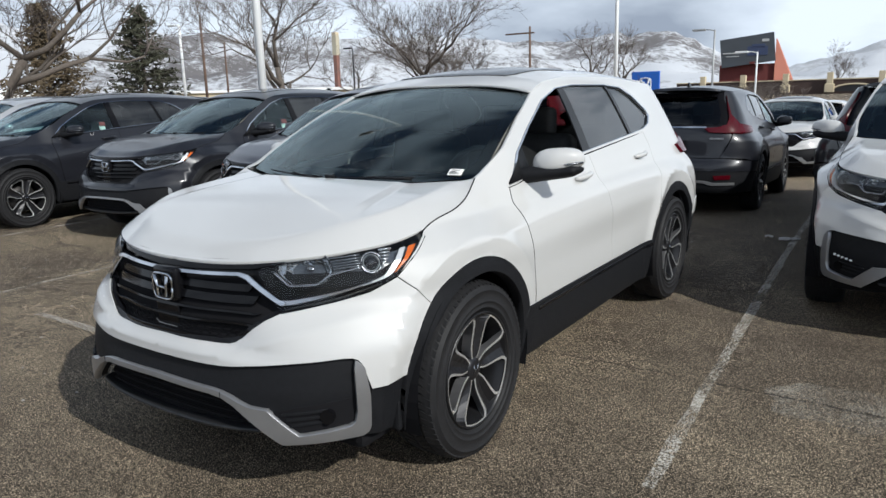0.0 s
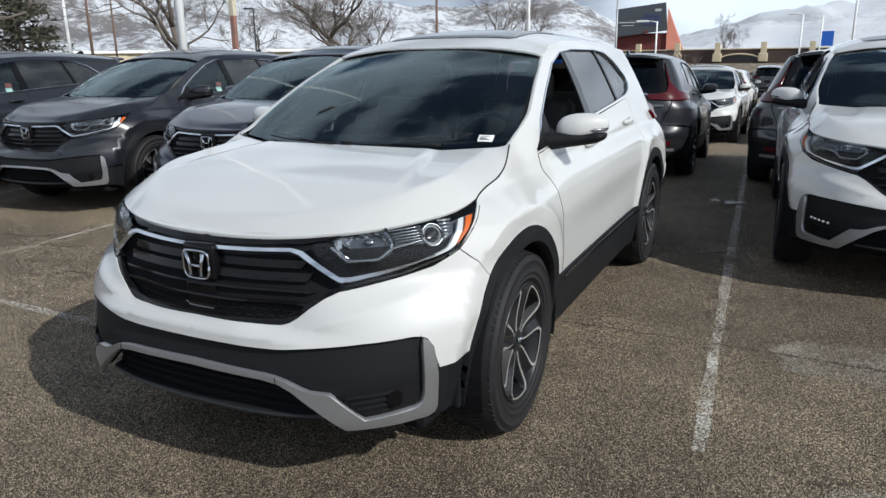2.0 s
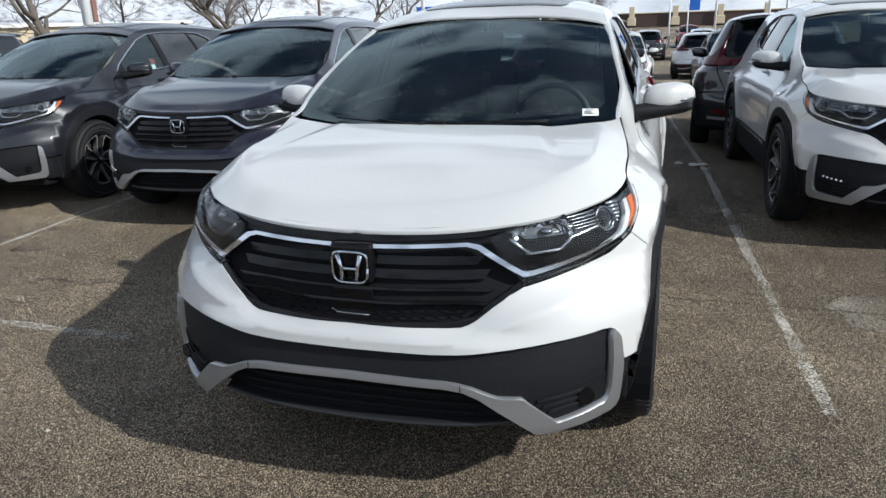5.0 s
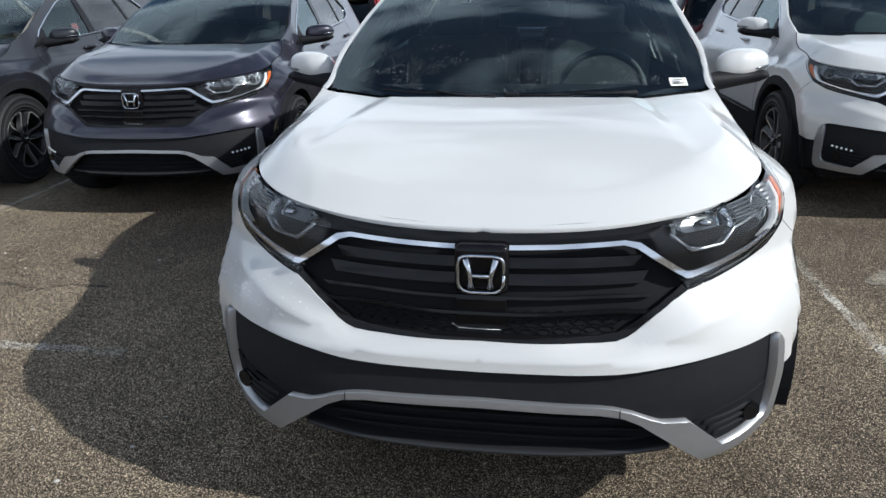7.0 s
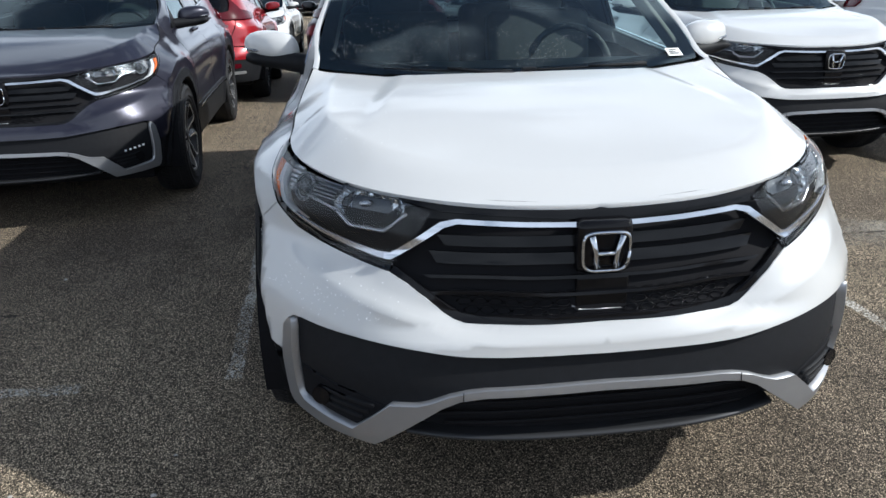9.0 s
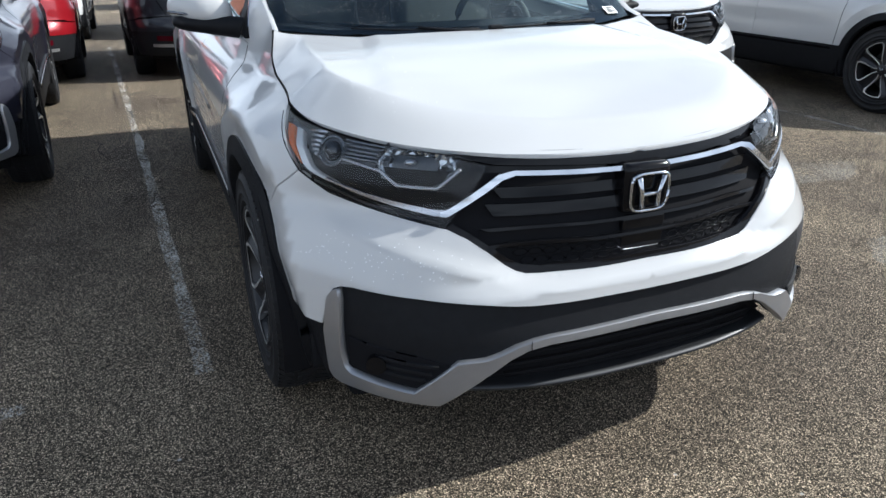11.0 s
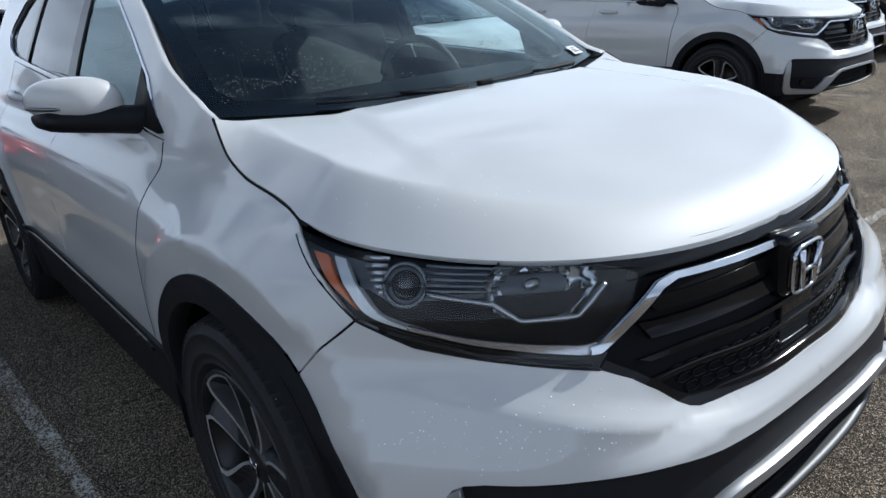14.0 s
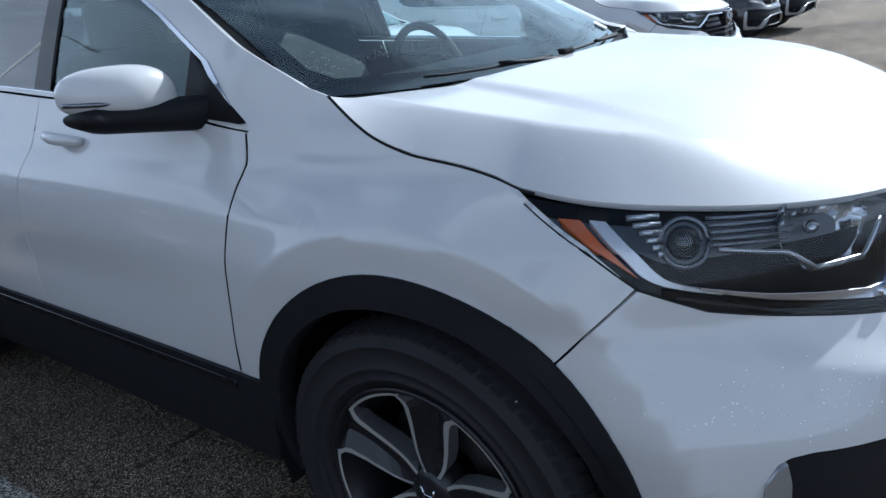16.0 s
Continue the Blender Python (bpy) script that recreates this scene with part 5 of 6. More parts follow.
f = [(8 * j + i, 8 * j + i + 1, 8 * j + i + 9, 8 * j + i + 8) for j in range(len(gy) - 1) for i in range(7)]
ground = new("ground", mesh("ground", v, f, ASPHALT))
tagged(ground, "worn brown-grey asphalt car park with stones showing", "ground", kind="structure")


# ---------------------------------------------------------------- lane lines, cracks, litter
def worn_paint(name, color, least, most):
    m = bpy.data.materials.new(name)
    m.use_nodes = True
    n, l = m.node_tree.nodes, m.node_tree.links
    b = n["Principled BSDF"]
    b.inputs["Base Color"].default_value = (*color, 1)
    b.inputs["Roughness"].default_value = 0.8
    co = n.new("ShaderNodeNewGeometry")
    t1, t2 = n.new("ShaderNodeTexNoise"), n.new("ShaderNodeTexNoise")
    t1.inputs["Scale"].default_value, t1.inputs["Detail"].default_value = 130, 3
    t2.inputs["Scale"].default_value, t2.inputs["Detail"].default_value = 3.0, 3
    s = n.new("ShaderNodeMath")
    s.operation = "MULTIPLY_ADD"
    s.inputs[1].default_value = 0.4
    r = n.new("ShaderNodeMapRange")
    r.inputs[1].default_value, r.inputs[2].default_value = least, most
    tr, mx = n.new("ShaderNodeBsdfTransparent"), n.new("ShaderNodeMixShader")
    for t in (t1, t2):
        l.new(co.outputs["Position"], t.inputs["Vector"])
    l.new(t2.outputs["Fac"], s.inputs[0])
    l.new(t1.outputs["Fac"], s.inputs[2])
    l.new(s.outputs[0], r.inputs[0])
    l.new(r.outputs[0], mx.inputs[0])
    l.new(tr.outputs[0], mx.inputs[1])
    l.new(b.outputs[0], mx.inputs[2])
    l.new(mx.outputs[0], n["Material Output"].inputs[0])
    return m


LINE = worn_paint("worn_line_paint", (0.50, 0.475, 0.42), 0.68, 0.79)
TAR = worn_paint("crack_tar", (0.030, 0.026, 0.021), 0.60, 0.80)
STONE = material("pale_stone", (0.45, 0.43, 0.40), 0.9, grain=(20, 0.3))


def ribbon(pts, wide, z, rough=0.0):
    """A flat strip along (x, y) points, its edges uneven by rough."""
    p = np.array(pts, float)
    d = np.gradient(p, axis=0)
    d /= np.linalg.norm(d, axis=1)[:, None]
    nn = np.c_[-d[:, 1], d[:, 0]]
    v = []
    for q, k in zip(p, nn):
        for sg in (1, -1):
            o = q + k * sg * (wide / 2 + random.uniform(-rough, rough))
            v.append((o[0], o[1], z + ground_z(o[0], o[1])))
    return v, [(2 * i, 2 * i + 1, 2 * i + 3, 2 * i + 2) for i in range(len(p) - 1)]


for x0, y1 in ((-6.45, 12.9), (-3.78, 12.9), (-1.105, 12.9), (1.585, 12.9), (4.16, 12.9), (6.85, 12.9), (9.5, 12.9)):
    pts = [(x0 - 0.045 * (y - 1), y) for y in np.linspace(1.0 if x0 < 1.6 else 0.9, y1, 60)]
    ob = new("lane_line", mesh("lane_line", *ribbon(pts, 0.058, 0.004, 0.007), LINE, False))
    tagged(ob, "worn white parking bay line painted on asphalt", "line", "bay lines", "structure")
for xa, xb in ((-2.9, -1.66), (2.45, 3.75), (5.0, 6.2), (-5.8, -4.6)):
    pts = [(x, 0.99 - 0.01 * x) for x in np.linspace(xa, xb, 14)]
    ob = new("lane_line", mesh("lane_line", *ribbon(pts, 0.06, 0.004, 0.008), LINE, False))
    tagged(ob, "faint worn white cross line painted on asphalt", "line", "bay lines", "structure")
for x0, y0, x1, y1 in ((-6.2, 1.05, -3.3, 2.25), (-4.6, 1.15, -2.2, 1.75), (-9.0, 3.4, -4.5, 2.4), (3.0, 0.3, 6.5, 1.6), (-3.1, 7.4, -1.2, 7.1), (-7.5, 0.2, -4.0, 1.2)):
    n = 26
    pts = [(x0 + (x1 - x0) * k / n + 0.09 * noise.noise((k * 0.37, x0, 0)) + 0.03 * noise.noise((k * 1.3, y0, 3)), y0 + (y1 - y0) * k / n + 0.12 * noise.noise((k * 0.31, x0, 7)) + 0.03 * noise.noise((k * 1.1, y1, 1))) for k in range(n + 1)]
    ob = new("pavement_crack", mesh("pavement_crack", *ribbon(pts, 0.024, 0.003, 0.009), TAR, False))
    tagged(ob, "dark jagged crack running across the asphalt", "crack", "pavement cracks", "structure")
CRACK = material("open_crack", (0.016, 0.013, 0.011), 0.95, grain=(40, 0.4))
for wide, pts in ((0.030, [(-0.9, 2.12), (0.2, 2.14), (0.71, 2.13), (1.31, 2.136), (1.85, 2.127), (2.6, 2.10), (3.6, 2.08)]),
                  (0.020, [(-0.85, 3.95), (0.2, 3.97), (1.02, 3.93), (1.25, 3.92), (1.40, 4.07), (1.76, 4.21), (2.3, 4.25)]),
                  (0.016, [(-1.47, 7.0), (-1.432, 6.29), (-1.41, 5.84), (-1.32, 5.75), (-1.295, 5.39), (-1.289, 5.12)]),
                  (0.014, [(-1.78, 5.24), (-1.70, 5.06), (-1.63, 4.87), (-1.53, 4.83), (-1.40, 4.97), (-1.289, 5.12), (-1.075, 5.07), (-0.75, 5.05)]),
                  (0.014, [(-1.66, 4.74), (-1.52, 4.50), (-1.53, 4.26), (-1.45, 4.0)]),
                  (0.020, [(-3.95, 1.0), (-4.08, 1.55), (-4.07, 1.88), (-4.13, 2.25), (-3.95, 2.35)]),
                  (0.022, [(-6.3, 2.35), (-5.78, 2.31), (-5.34, 2.27), (-4.82, 2.18), (-4.13, 2.22), (-3.75, 2.7)])):
    p = resample(pts, 0.05, False)
    p = p + np.array([(0.012 * noise.noise((q[0] * 9, q[1] * 9, 2)), 0.012 * noise.noise((q[0] * 9, q[1] * 9, 5))) for q in p])
    ob = new("pavement_crack", mesh("pavement_crack", *ribbon(p, wide * 0.55, 0.0035, wide * 0.22), CRACK if wide < 0.025 else TAR, False))
    tagged(ob, "narrow open crack in the worn asphalt", "crack", "pavement cracks", "structure")
STAIN = worn_paint("pale_stain", (0.34, 0.31, 0.26), 0.66, 0.92)
for cx, cy, rx, ry in ((2.15, 2.15, 0.34, 0.24), (2.75, 1.95, 0.4, 0.2), (2.3, 0.75, 0.35, 0.25)):
    v = [(cx, cy, 0.003)] + [(cx + rx * (1 + 0.35 * noise.noise((math.cos(t) * 2, math.sin(t) * 2, cx))) * math.cos(t), cy + ry * (1 + 0.35 * noise.noise((math.cos(t) * 2, math.sin(t) * 2, cy))) * math.sin(t), 0.003) for t in np.linspace(0, 2 * math.pi, 33)[:-1]]
    ob = new("pale_stain", mesh("pale_stain", v, [(0, 1 + k, 1 + (k + 1) % 32) for k in range(32)], STAIN, False))
    tagged(ob, "pale worn patch on the brown asphalt", "stain", "pale stains", "structure")
for x, y, r, a in ((1.27, 6.09, 0.10, 0.3), (1.36, 6.12, 0.06, 1.4), (1.12, 6.15, 0.05, 2.2)):
    v = [(x + r * (0.5 + 0.5 * abs(math.sin(2.3 * k + a))) * math.cos(k * 0.785 + a), y + 0.7 * r * math.sin(k * 0.785 + a), ground_z(x, y) + 0.004 + 0.02 * abs(math.sin(k * 1.9 + a))) for k in range(8)] + [(x, y, ground_z(x, y) + 0.035)]
    ob = new("paper_scrap", mesh("paper_scrap", v, [(k, (k + 1) % 8, 8) for k in range(8)], STONE, False))
    tagged(ob, "crumpled pale scrap lying on the asphalt", "litter", "litter")
bits = []
for k in range(70):
    cx, cy = random.choice(((1.25, 6.1, 0.25), (-4.3, 2.0, 0.5), (2.6, 0.9, 0.9), (-1.6, 0.2, 0.8), (0.6, -0.6, 0.9), (-3.0, 1.6, 0.8)))[:2]
    x, y, r = random.gauss(cx, 0.35), random.gauss(cy, 0.3), random.uniform(0.004, 0.011)
    a = random.random() * 6.28
    v = [(x + r * 1.3 * math.cos(a + t), y + r * math.sin(a + t), ground_z(x, y) + 0.001) for t in (0, 1.5, 3.1, 4.6)] + [(x, y, ground_z(x, y) + r * 0.9)]
    bits.append((v, [(0, 1, 4), (1, 2, 4), (2, 3, 4), (3, 0, 4)]))
tagged(new("pebbles", mesh("pebbles", *join(bits), STONE, False)), "scattered pale pebbles and grit on asphalt", "pebbles", kind="stuff")

# ---------------------------------------------------------------- street furniture
WHITE_METAL = material("white_metal", (0.78, 0.79, 0.80), 0.4, grain=(8, 0.04))
GREY_METAL = material("grey_metal", (0.36, 0.37, 0.38), 0.5, 0.3)
DARK_METAL = material("dark_metal", (0.03, 0.03, 0.035), 0.5)
WOOD_POLE = material("pole_wood", (0.125, 0.080, 0.060), 0.9, grain=(6, 0.3))
BARK = material("bark", (0.105, 0.088, 0.076), 0.95, grain=(9, 0.4))
TWIG = material("twig", (0.135, 0.112, 0.100), 0.95, grain=(3, 0.3))
NEEDLES = material("needles", (0.048, 0.050, 0.032), 0.85, grain=(1.4, 0.5))
NEEDLES_BROWN = material("brown_needles", (0.10, 0.075, 0.045), 0.9, grain=(1.4, 0.5))
BEIGE = material("beige_render", (0.55, 0.47, 0.33), 0.9, grain=(0.8, 0.12))
BROWN_WALL = material("brown_panel", (0.055, 0.035, 0.030), 0.8, grain=(0.6, 0.2))
RED_WALL = material("red_render", (0.46, 0.175, 0.125), 0.85, grain=(0.5, 0.12))
DARK_RED = material("dark_red_brick", (0.12, 0.028, 0.026), 0.9, grain=(0.7, 0.2))
POSTER = material("poster_grey", (0.052, 0.060, 0.072), 0.5, grain=(0.5, 0.2))
POSTER_BLUE = material("poster_blue", (0.035, 0.05, 0.11), 0.5)
POSTER_PALE = material("poster_pale", (0.42, 0.43, 0.44), 0.5)
SIGN_BLUE = material("sign_blue", (0.02, 0.12, 0.52), 0.4)
SIGN_RED = material("sign_red", (0.55, 0.03, 0.04), 0.5)


def lamp_post(x, y, h, r, arm=1.4, turn=0.0, mat=WHITE_METAL, head=True, label="tall white lamp post"):
    post = new("lamp_post")
    h -= ground_z(x, y)
    post.matrix_basis = Matrix.Translation((x, y, ground_z(x, y))) @ Matrix.Rotation(radians(turn), 4, "Z")
    part("pole", mesh("pole", *tube([(0, 0, 0), (0, 0, h * 0.5), (0, 0, h)], [r, r * 0.9, r * 0.75], 14), mat), post)
    part("base_plate", from_bm("base_plate", box_bm((r * 5, r * 5, 0.05), (0, 0, 0.025), 0.01), mat), post)
    if head:
        part("arm", mesh("arm", *tube([(0, 0, h - 0.05), (-arm * 0.5, 0, h + 0.02), (-arm, 0, h + 0.03)], r * 0.45, 8), mat), post)
        part("lamp_head", from_bm("lamp_head", box_bm((0.75, 0.28, 0.12), (-arm - 0.3, 0, h + 0.03), 0.03), mat), post, "flat lamp head")
    return tagged(post, label, "lamp post", "lamp posts")


lamp_post(-6.95, 7.0, 9.5, 0.072, label="tall plain white lamp post among parked cars")
lamp_post(-8.62, 27.7, 10.5, 0.08, label="tall white lamp post behind the parked rows")
lamp_post(-8.66, 43.8, 4.75, 0.07, 0.6, 0, GREY_METAL, label="short grey lamp post with a flat head")
lamp_post(-6.65, 46.0, 3.45, 0.06, 0.6, 0, WHITE_METAL, label="short white lamp post with a flat head")
lamp_post(1.4, 60.0, 4.2, 0.07, 0.3, 0, WHITE_METAL, label="short white lamp post near the wall")
lamp_post(4.8, 60.0, 9.5, 0.09, label="tall white lamp post near the wall")
lamp_post(8.6, 60.0, 9.0, 0.12, label="tall white lamp post beyond the cars")
lamp_post(-44.6, 33.5, 7.0, 0.11, 0.5, label="white street lamp before the snowy hills")
lamp_post(-36.0, 43.0, 5.2, 0.07, 0.2, 0, DARK_METAL, label="dark street lamp by the trees")


def utility_pole(x, y, h, r, bar, label):
    p = new("utility_pole")
    p.matrix_basis = Matrix.Translation((x, y, 0))
    part("pole", mesh("pole", *tube([(0, 0, 0), (0, 0, h)], [r, r * 0.7], 10), WOOD_POLE), p)
    if bar:
        part("crossbar", from_bm("crossbar", box_bm((bar, 0.12, 0.12), (-bar * 0.35, 0, h - 0.5), 0.02), WOOD_POLE), p)
    return tagged(p, label, "pole", "utility poles")


utility_pole(-58.8, 46.6, 9.8, 0.15, 0, "brown wooden utility pole")
utility_pole(-59.6, 50.0, 7.4, 0.12, 1.0, "dark wooden utility pole with a short crossbar")
utility_pole(-25.0, 52.0, 6.6, 0.12, 2.6, "wooden utility pole with a long side arm")
tower = new("sign_tower")
tower.matrix_basis = Matrix.Translation((-65.0, 73.2, 0))
part("shaft", from_bm("shaft", box_bm((0.62, 0.62, 7.0), (0, 0, 3.5), 0.05), material("tower_brick", (0.20, 0.095, 0.075), 0.9, grain=(1.5, 0.2))), tower, "red tower shaft")
part("head", from_bm("head", box_bm((0.78, 0.7, 2.6), (0, 0, 8.3), 0.08), material("tower_yellow", (0.42, 0.38, 0.29), 0.8)), tower, "pale yellow tower head")
part("cap", from_bm("cap", box_bm((0.7, 0.7, 0.4), (0, 0, 9.8), 0.08), BEIGE), tower)
tagged(tower, "slim red tower with a pale yellow head", "tower")

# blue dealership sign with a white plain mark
sign = new("blue_sign")
sign.matrix_basis = Matrix.Translation((-23.3, 75.7, -0.35))
part("post", from_bm("post", box_bm((0.7, 0.4, 1.2), (0, 0, 0.6), 0.03), GREY_METAL), sign)
part("panel", from_bm("panel", box_bm((3.0, 0.35, 2.6), (0, 0, 2.3), 0.05), SIGN_BLUE), sign, "bright blue sign panel")
mk = [tube([(0.62 * (abs(math.cos(t)) ** 0.5) * np.sign(math.cos(t)), -0.19, 2.3 + 0.62 * (abs(math.sin(t)) ** 0.5) * np.sign(math.sin(t))) for t in np.linspace(0, 2 * math.pi, 33)], 0.07, 6)]
mk += [tube([(s * 0.42, -0.19, 2.78), (s * 0.28, -0.19, 2.3), (s * 0.26, -0.19, 1.82)], 0.10, 6) for s in (1, -1)] + [tube([(-0.28, -0.19, 2.24), (0.28, -0.19, 2.24)], 0.08, 6)]
part("white_mark", mesh("white_mark", *join(mk), WHITE_METAL), sign)
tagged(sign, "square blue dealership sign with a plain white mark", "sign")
banner = new("blue_banner")
banner.matrix_basis = Matrix.Translation((3.2, 58.0, ground_z(3.2, 58.0)))
part("pole", mesh("pole", *tube([(-0.5, 0, 0), (-0.5, 0, 4.8)], 0.05, 8), WHITE_METAL), banner)
part("cloth", from_bm("cloth", box_bm((0.80, 0.03, 1.02), (-0.08, 0, 2.4 - ground_z(3.2, 58.0)), 0.005), SIGN_BLUE), banner, "blue banner cloth")
tagged(banner, "small blue banner hung on a white pole", "banner")
rs = new("red_sign")
rs.matrix_basis = Matrix.Translation((11.3, 70.0, 0))
part("post", mesh("post", *tube([(0, 0, ground_z(11.3, 70.0)), (0, 0, 3.4)], 0.12, 8), GREY_METAL), rs)
part("panel", from_bm("panel", box_bm((2.0, 0.2, 0.75), (0, 0, 3.55), 0.03), SIGN_RED), rs, "red sign panel")
part("upper_panel", from_bm("upper_panel", box_bm((1.9, 0.2, 1.6), (-0.05, 0, 4.75), 0.03), DARK_METAL), rs, "dark upper panel")
for k in range(3):
    part("panel_bar", from_bm("panel_bar", box_bm((1.3 - 0.3 * (k % 2), 0.06, 0.16), (0.1, -0.11, 4.25 + 0.4 * k), 0.01), WHITE_METAL), rs)
tagged(rs, "red and white roadside sign on a post", "sign")

# long brown wall with beige columns and an arched bay
WALL_Y = 117.0
lw = new("wall_far")
part("wall_panel", from_bm("wall_panel", box_bm((112, 0.5, 2.0), (24, WALL_Y + 0.4, 1.0), 0.02), BROWN_WALL), lw)
part("coping", from_bm("coping", box_bm((112, 0.7, 0.16), (24, WALL_Y + 0.4, 2.08), 0.04), BEIGE), lw, "beige coping")
for x in [-27.84 + 5.95 * k for k in range(3)] + [-10.1 + 6.4 * k for k in range(13)]:
    part("column", from_bm("column", box_bm((0.80, 0.8, 1.9), (x, WALL_Y, 2.1), 0.06), BEIGE), lw, "beige wall column")
    part("column_cap", from_bm("column_cap", box_bm((1.25, 1.0, 1.2), (x, WALL_Y, 0.85), 0.08), BEIGE), lw, "wider column foot")
pts = [(-6.95 + 3.0 * math.cos(t), WALL_Y - 0.1, 0.35 + 1.0 * math.sin(t)) for t in np.linspace(0, math.pi, 17)]
part("arch", mesh("arch", *tube(pts, 0.13, 6), BEIGE), lw, "pale arch over a dark bay")
bay = [(p[0], WALL_Y + 0.1, p[2]) for p in pts]
part("arch_bay", mesh("arch_bay", bay + [(x, y + 0.04, z) for x, y, z in bay], [tuple(range(17))[::-1], tuple(range(17, 34))], DARK_METAL, False), lw, "dark bay")
tagged(lw, "long dark brown wall with beige columns and coping", "wall", kind="structure")

# billboard on a red wedge-roofed block
bb = new("billboard")
bb.matrix_basis = Matrix.Translation((-27.9, 150.0, -1.85)) @ Matrix.Rotation(radians(6), 4, "Z")
bm = box_bm((9.6, 0.5, 5.3), (0, 0, 0), 0.04)
bmesh.ops.rotate(bm, cent=(0, 0, 0), matrix=Matrix.Rotation(radians(-6.3), 3, "Y"), verts=bm.verts)
bmesh.ops.translate(bm, vec=(-0.2, -1.0, 9.95), verts=bm.verts)
part("panel", from_bm("panel", bm, POSTER), bb, "dark poster panel")
for sx, sz, px, pz, mt in ((3.6, 1.7, 1.6, 9.8, POSTER_BLUE), (2.4, 0.7, 1.7, 10.7, POSTER_BLUE), (3.2, 0.22, -3.0, 9.5, POSTER_PALE), (2.4, 0.16, -2.8, 8.9, POSTER_PALE), (1.2, 0.5, 2.9, 11.7, POSTER_PALE), (1.0, 0.45, 0.8, 7.6, DARK_RED)):
    part("poster_mark", from_bm("poster_mark", box_bm((sx, 0.1, sz), (px, -1.30, pz), 0.02), mt), bb)
v = [(-5.2, 0, 0), (5.0, 0, 0), (5.0, 6, 0), (-5.2, 6, 0), (-5.2, 0, 7.4), (5.0, 0, 7.4), (5.0, 6, 7.4), (-5.2, 6, 7.4)]
f = [(0, 1, 5, 4), (1, 2, 6, 5), (2, 3, 7, 6), (3, 0, 4, 7), (4, 5, 6, 7)]
part("block", mesh("block", v, f, DARK_RED, False), bb, "dark red block")
v = [(4.7, -0.4, 12.0), (4.7, -0.4, 3.6), (8.1, 0.8, 3.6), (4.7, 3.6, 12.0), (4.7, 5.6, 3.6), (8.1, 5.6, 3.6)]
f = [(0, 1, 2), (3, 5, 4), (0, 2, 5, 3), (1, 4, 5, 2), (0, 3, 4, 1)]
part("wedge", mesh("wedge", v, f, RED_WALL, False), bb, "orange-red wedge")
tagged(bb, "dark billboard on a red wedge-shaped building", "billboard")


# low buildings to the left
def low_building(x, y, sx, sy, h, turn, mat, label):
    b = new("low_building")
    b.matrix_basis = Matrix.Translation((x, y, 0)) @ Matrix.Rotation(radians(turn), 4, "Z")
    part("wall", from_bm("wall", box_bm((sx, sy, h), (0, 0, h / 2), 0.05), mat), b)
    part("roof", from_bm("roof", box_bm((sx + 0.8, sy + 0.8, 0.35), (0, 0, h + 0.15), 0.04), WHITE_METAL), b, "snow-covered flat roof")
    n = max(3, int(sx / 4))
    for k in range(n):
        part("window", from_bm("window", box_bm((1.6, 0.1, 1.1), (-sx / 2 + sx * (k + 0.5) / n, -sy / 2 - 0.03, h * 0.55), 0.02), DARK_METAL), b)
    return tagged(b, label, "building", "low buildings")


low_building(-96, 66, 34, 12, 2.6, 50, BEIGE, "low beige building with a flat snowy roof")
low_building(-64, 70, 22, 10, 2.4, 45, BEIGE, "low beige shop with a flat snowy roof")
low_building(-118, 44, 30, 12, 3.4, 60, WHITE_METAL, "low white building behind conifers")


# ---------------------------------------------------------------- trees
def bare_tree(x, y, h, spread, seed, label, forks=3, lean=0.0, depth=6, low=0.25):
    rnd = random.Random(seed)
    tree = new("bare_tree")
    tree.matrix_basis = Matrix.Translation((x, y, 0))
    limbs, twigs = [], []

    def grow(p, d, length, r, level):
        pts, q, dd = [p], p, d
        for k in range(3):
            dd = (dd + Vector((rnd.gauss(0, 0.22), rnd.gauss(0, 0.22), rnd.gauss(0.04, 0.15)))).normalized()
            q = q + dd * (length / 3)
            pts.append(q)
        rr = [r, r * 0.86, r * 0.74, r * 0.62]
        (limbs if level < 3 else twigs).append(tube([tuple(t) for t in pts], rr, 7 if level < 2 else (5 if level < 3 else 3)))
        if level >= depth:
            return
        for k in range(rnd.choice((2, 3, 3) if level < 3 else (3, 3, 4)) if level else forks + 1):
            at = pts[3] if k < 2 else pts[rnd.choice((1, 2))]
            side = Vector((rnd.gauss(0, 1), rnd.gauss(0, 1), rnd.gauss(0.15, 0.5))).normalized()
            nd = (dd * (0.9 if level else 0.75) + side * (0.62 if level else 0.62 * spread)).normalized()
            grow(at, nd, length * rnd.uniform(0.62, 0.86), max(r * rnd.uniform(0.46, 0.62), 0.009), level + 1)

    grow(Vector((0, 0, 0)), Vector((lean, 0, 1)).normalized(), h * low, h * 0.0175, 0)
    part("trunk", mesh("trunk", *join(limbs), BARK), tree, "grey-brown trunk and limbs")
    part("crown", mesh("crown", *join(twigs), TWIG), tree, "leafless twigs")
    return tagged(tree, label, "tree", "bare trees")


bare_tree(-30.1, 13.3, 15.0, 1.5, 3, "large leafless tree with spreading limbs", 4, depth=7)
bare_tree(-33.4, 33.4, 16.0, 1.6, 11, "broad leafless tree behind the parked cars", 4, depth=7, low=0.23)
bare_tree(-28.0, 44.3, 16.5, 1.0, 5, "leafless tree with upright branches", 4, low=0.21, depth=7)
bare_tree(-25.5, 63.0, 13.0, 1.0, 8, "smaller leafless tree before the hills", 4, low=0.22)
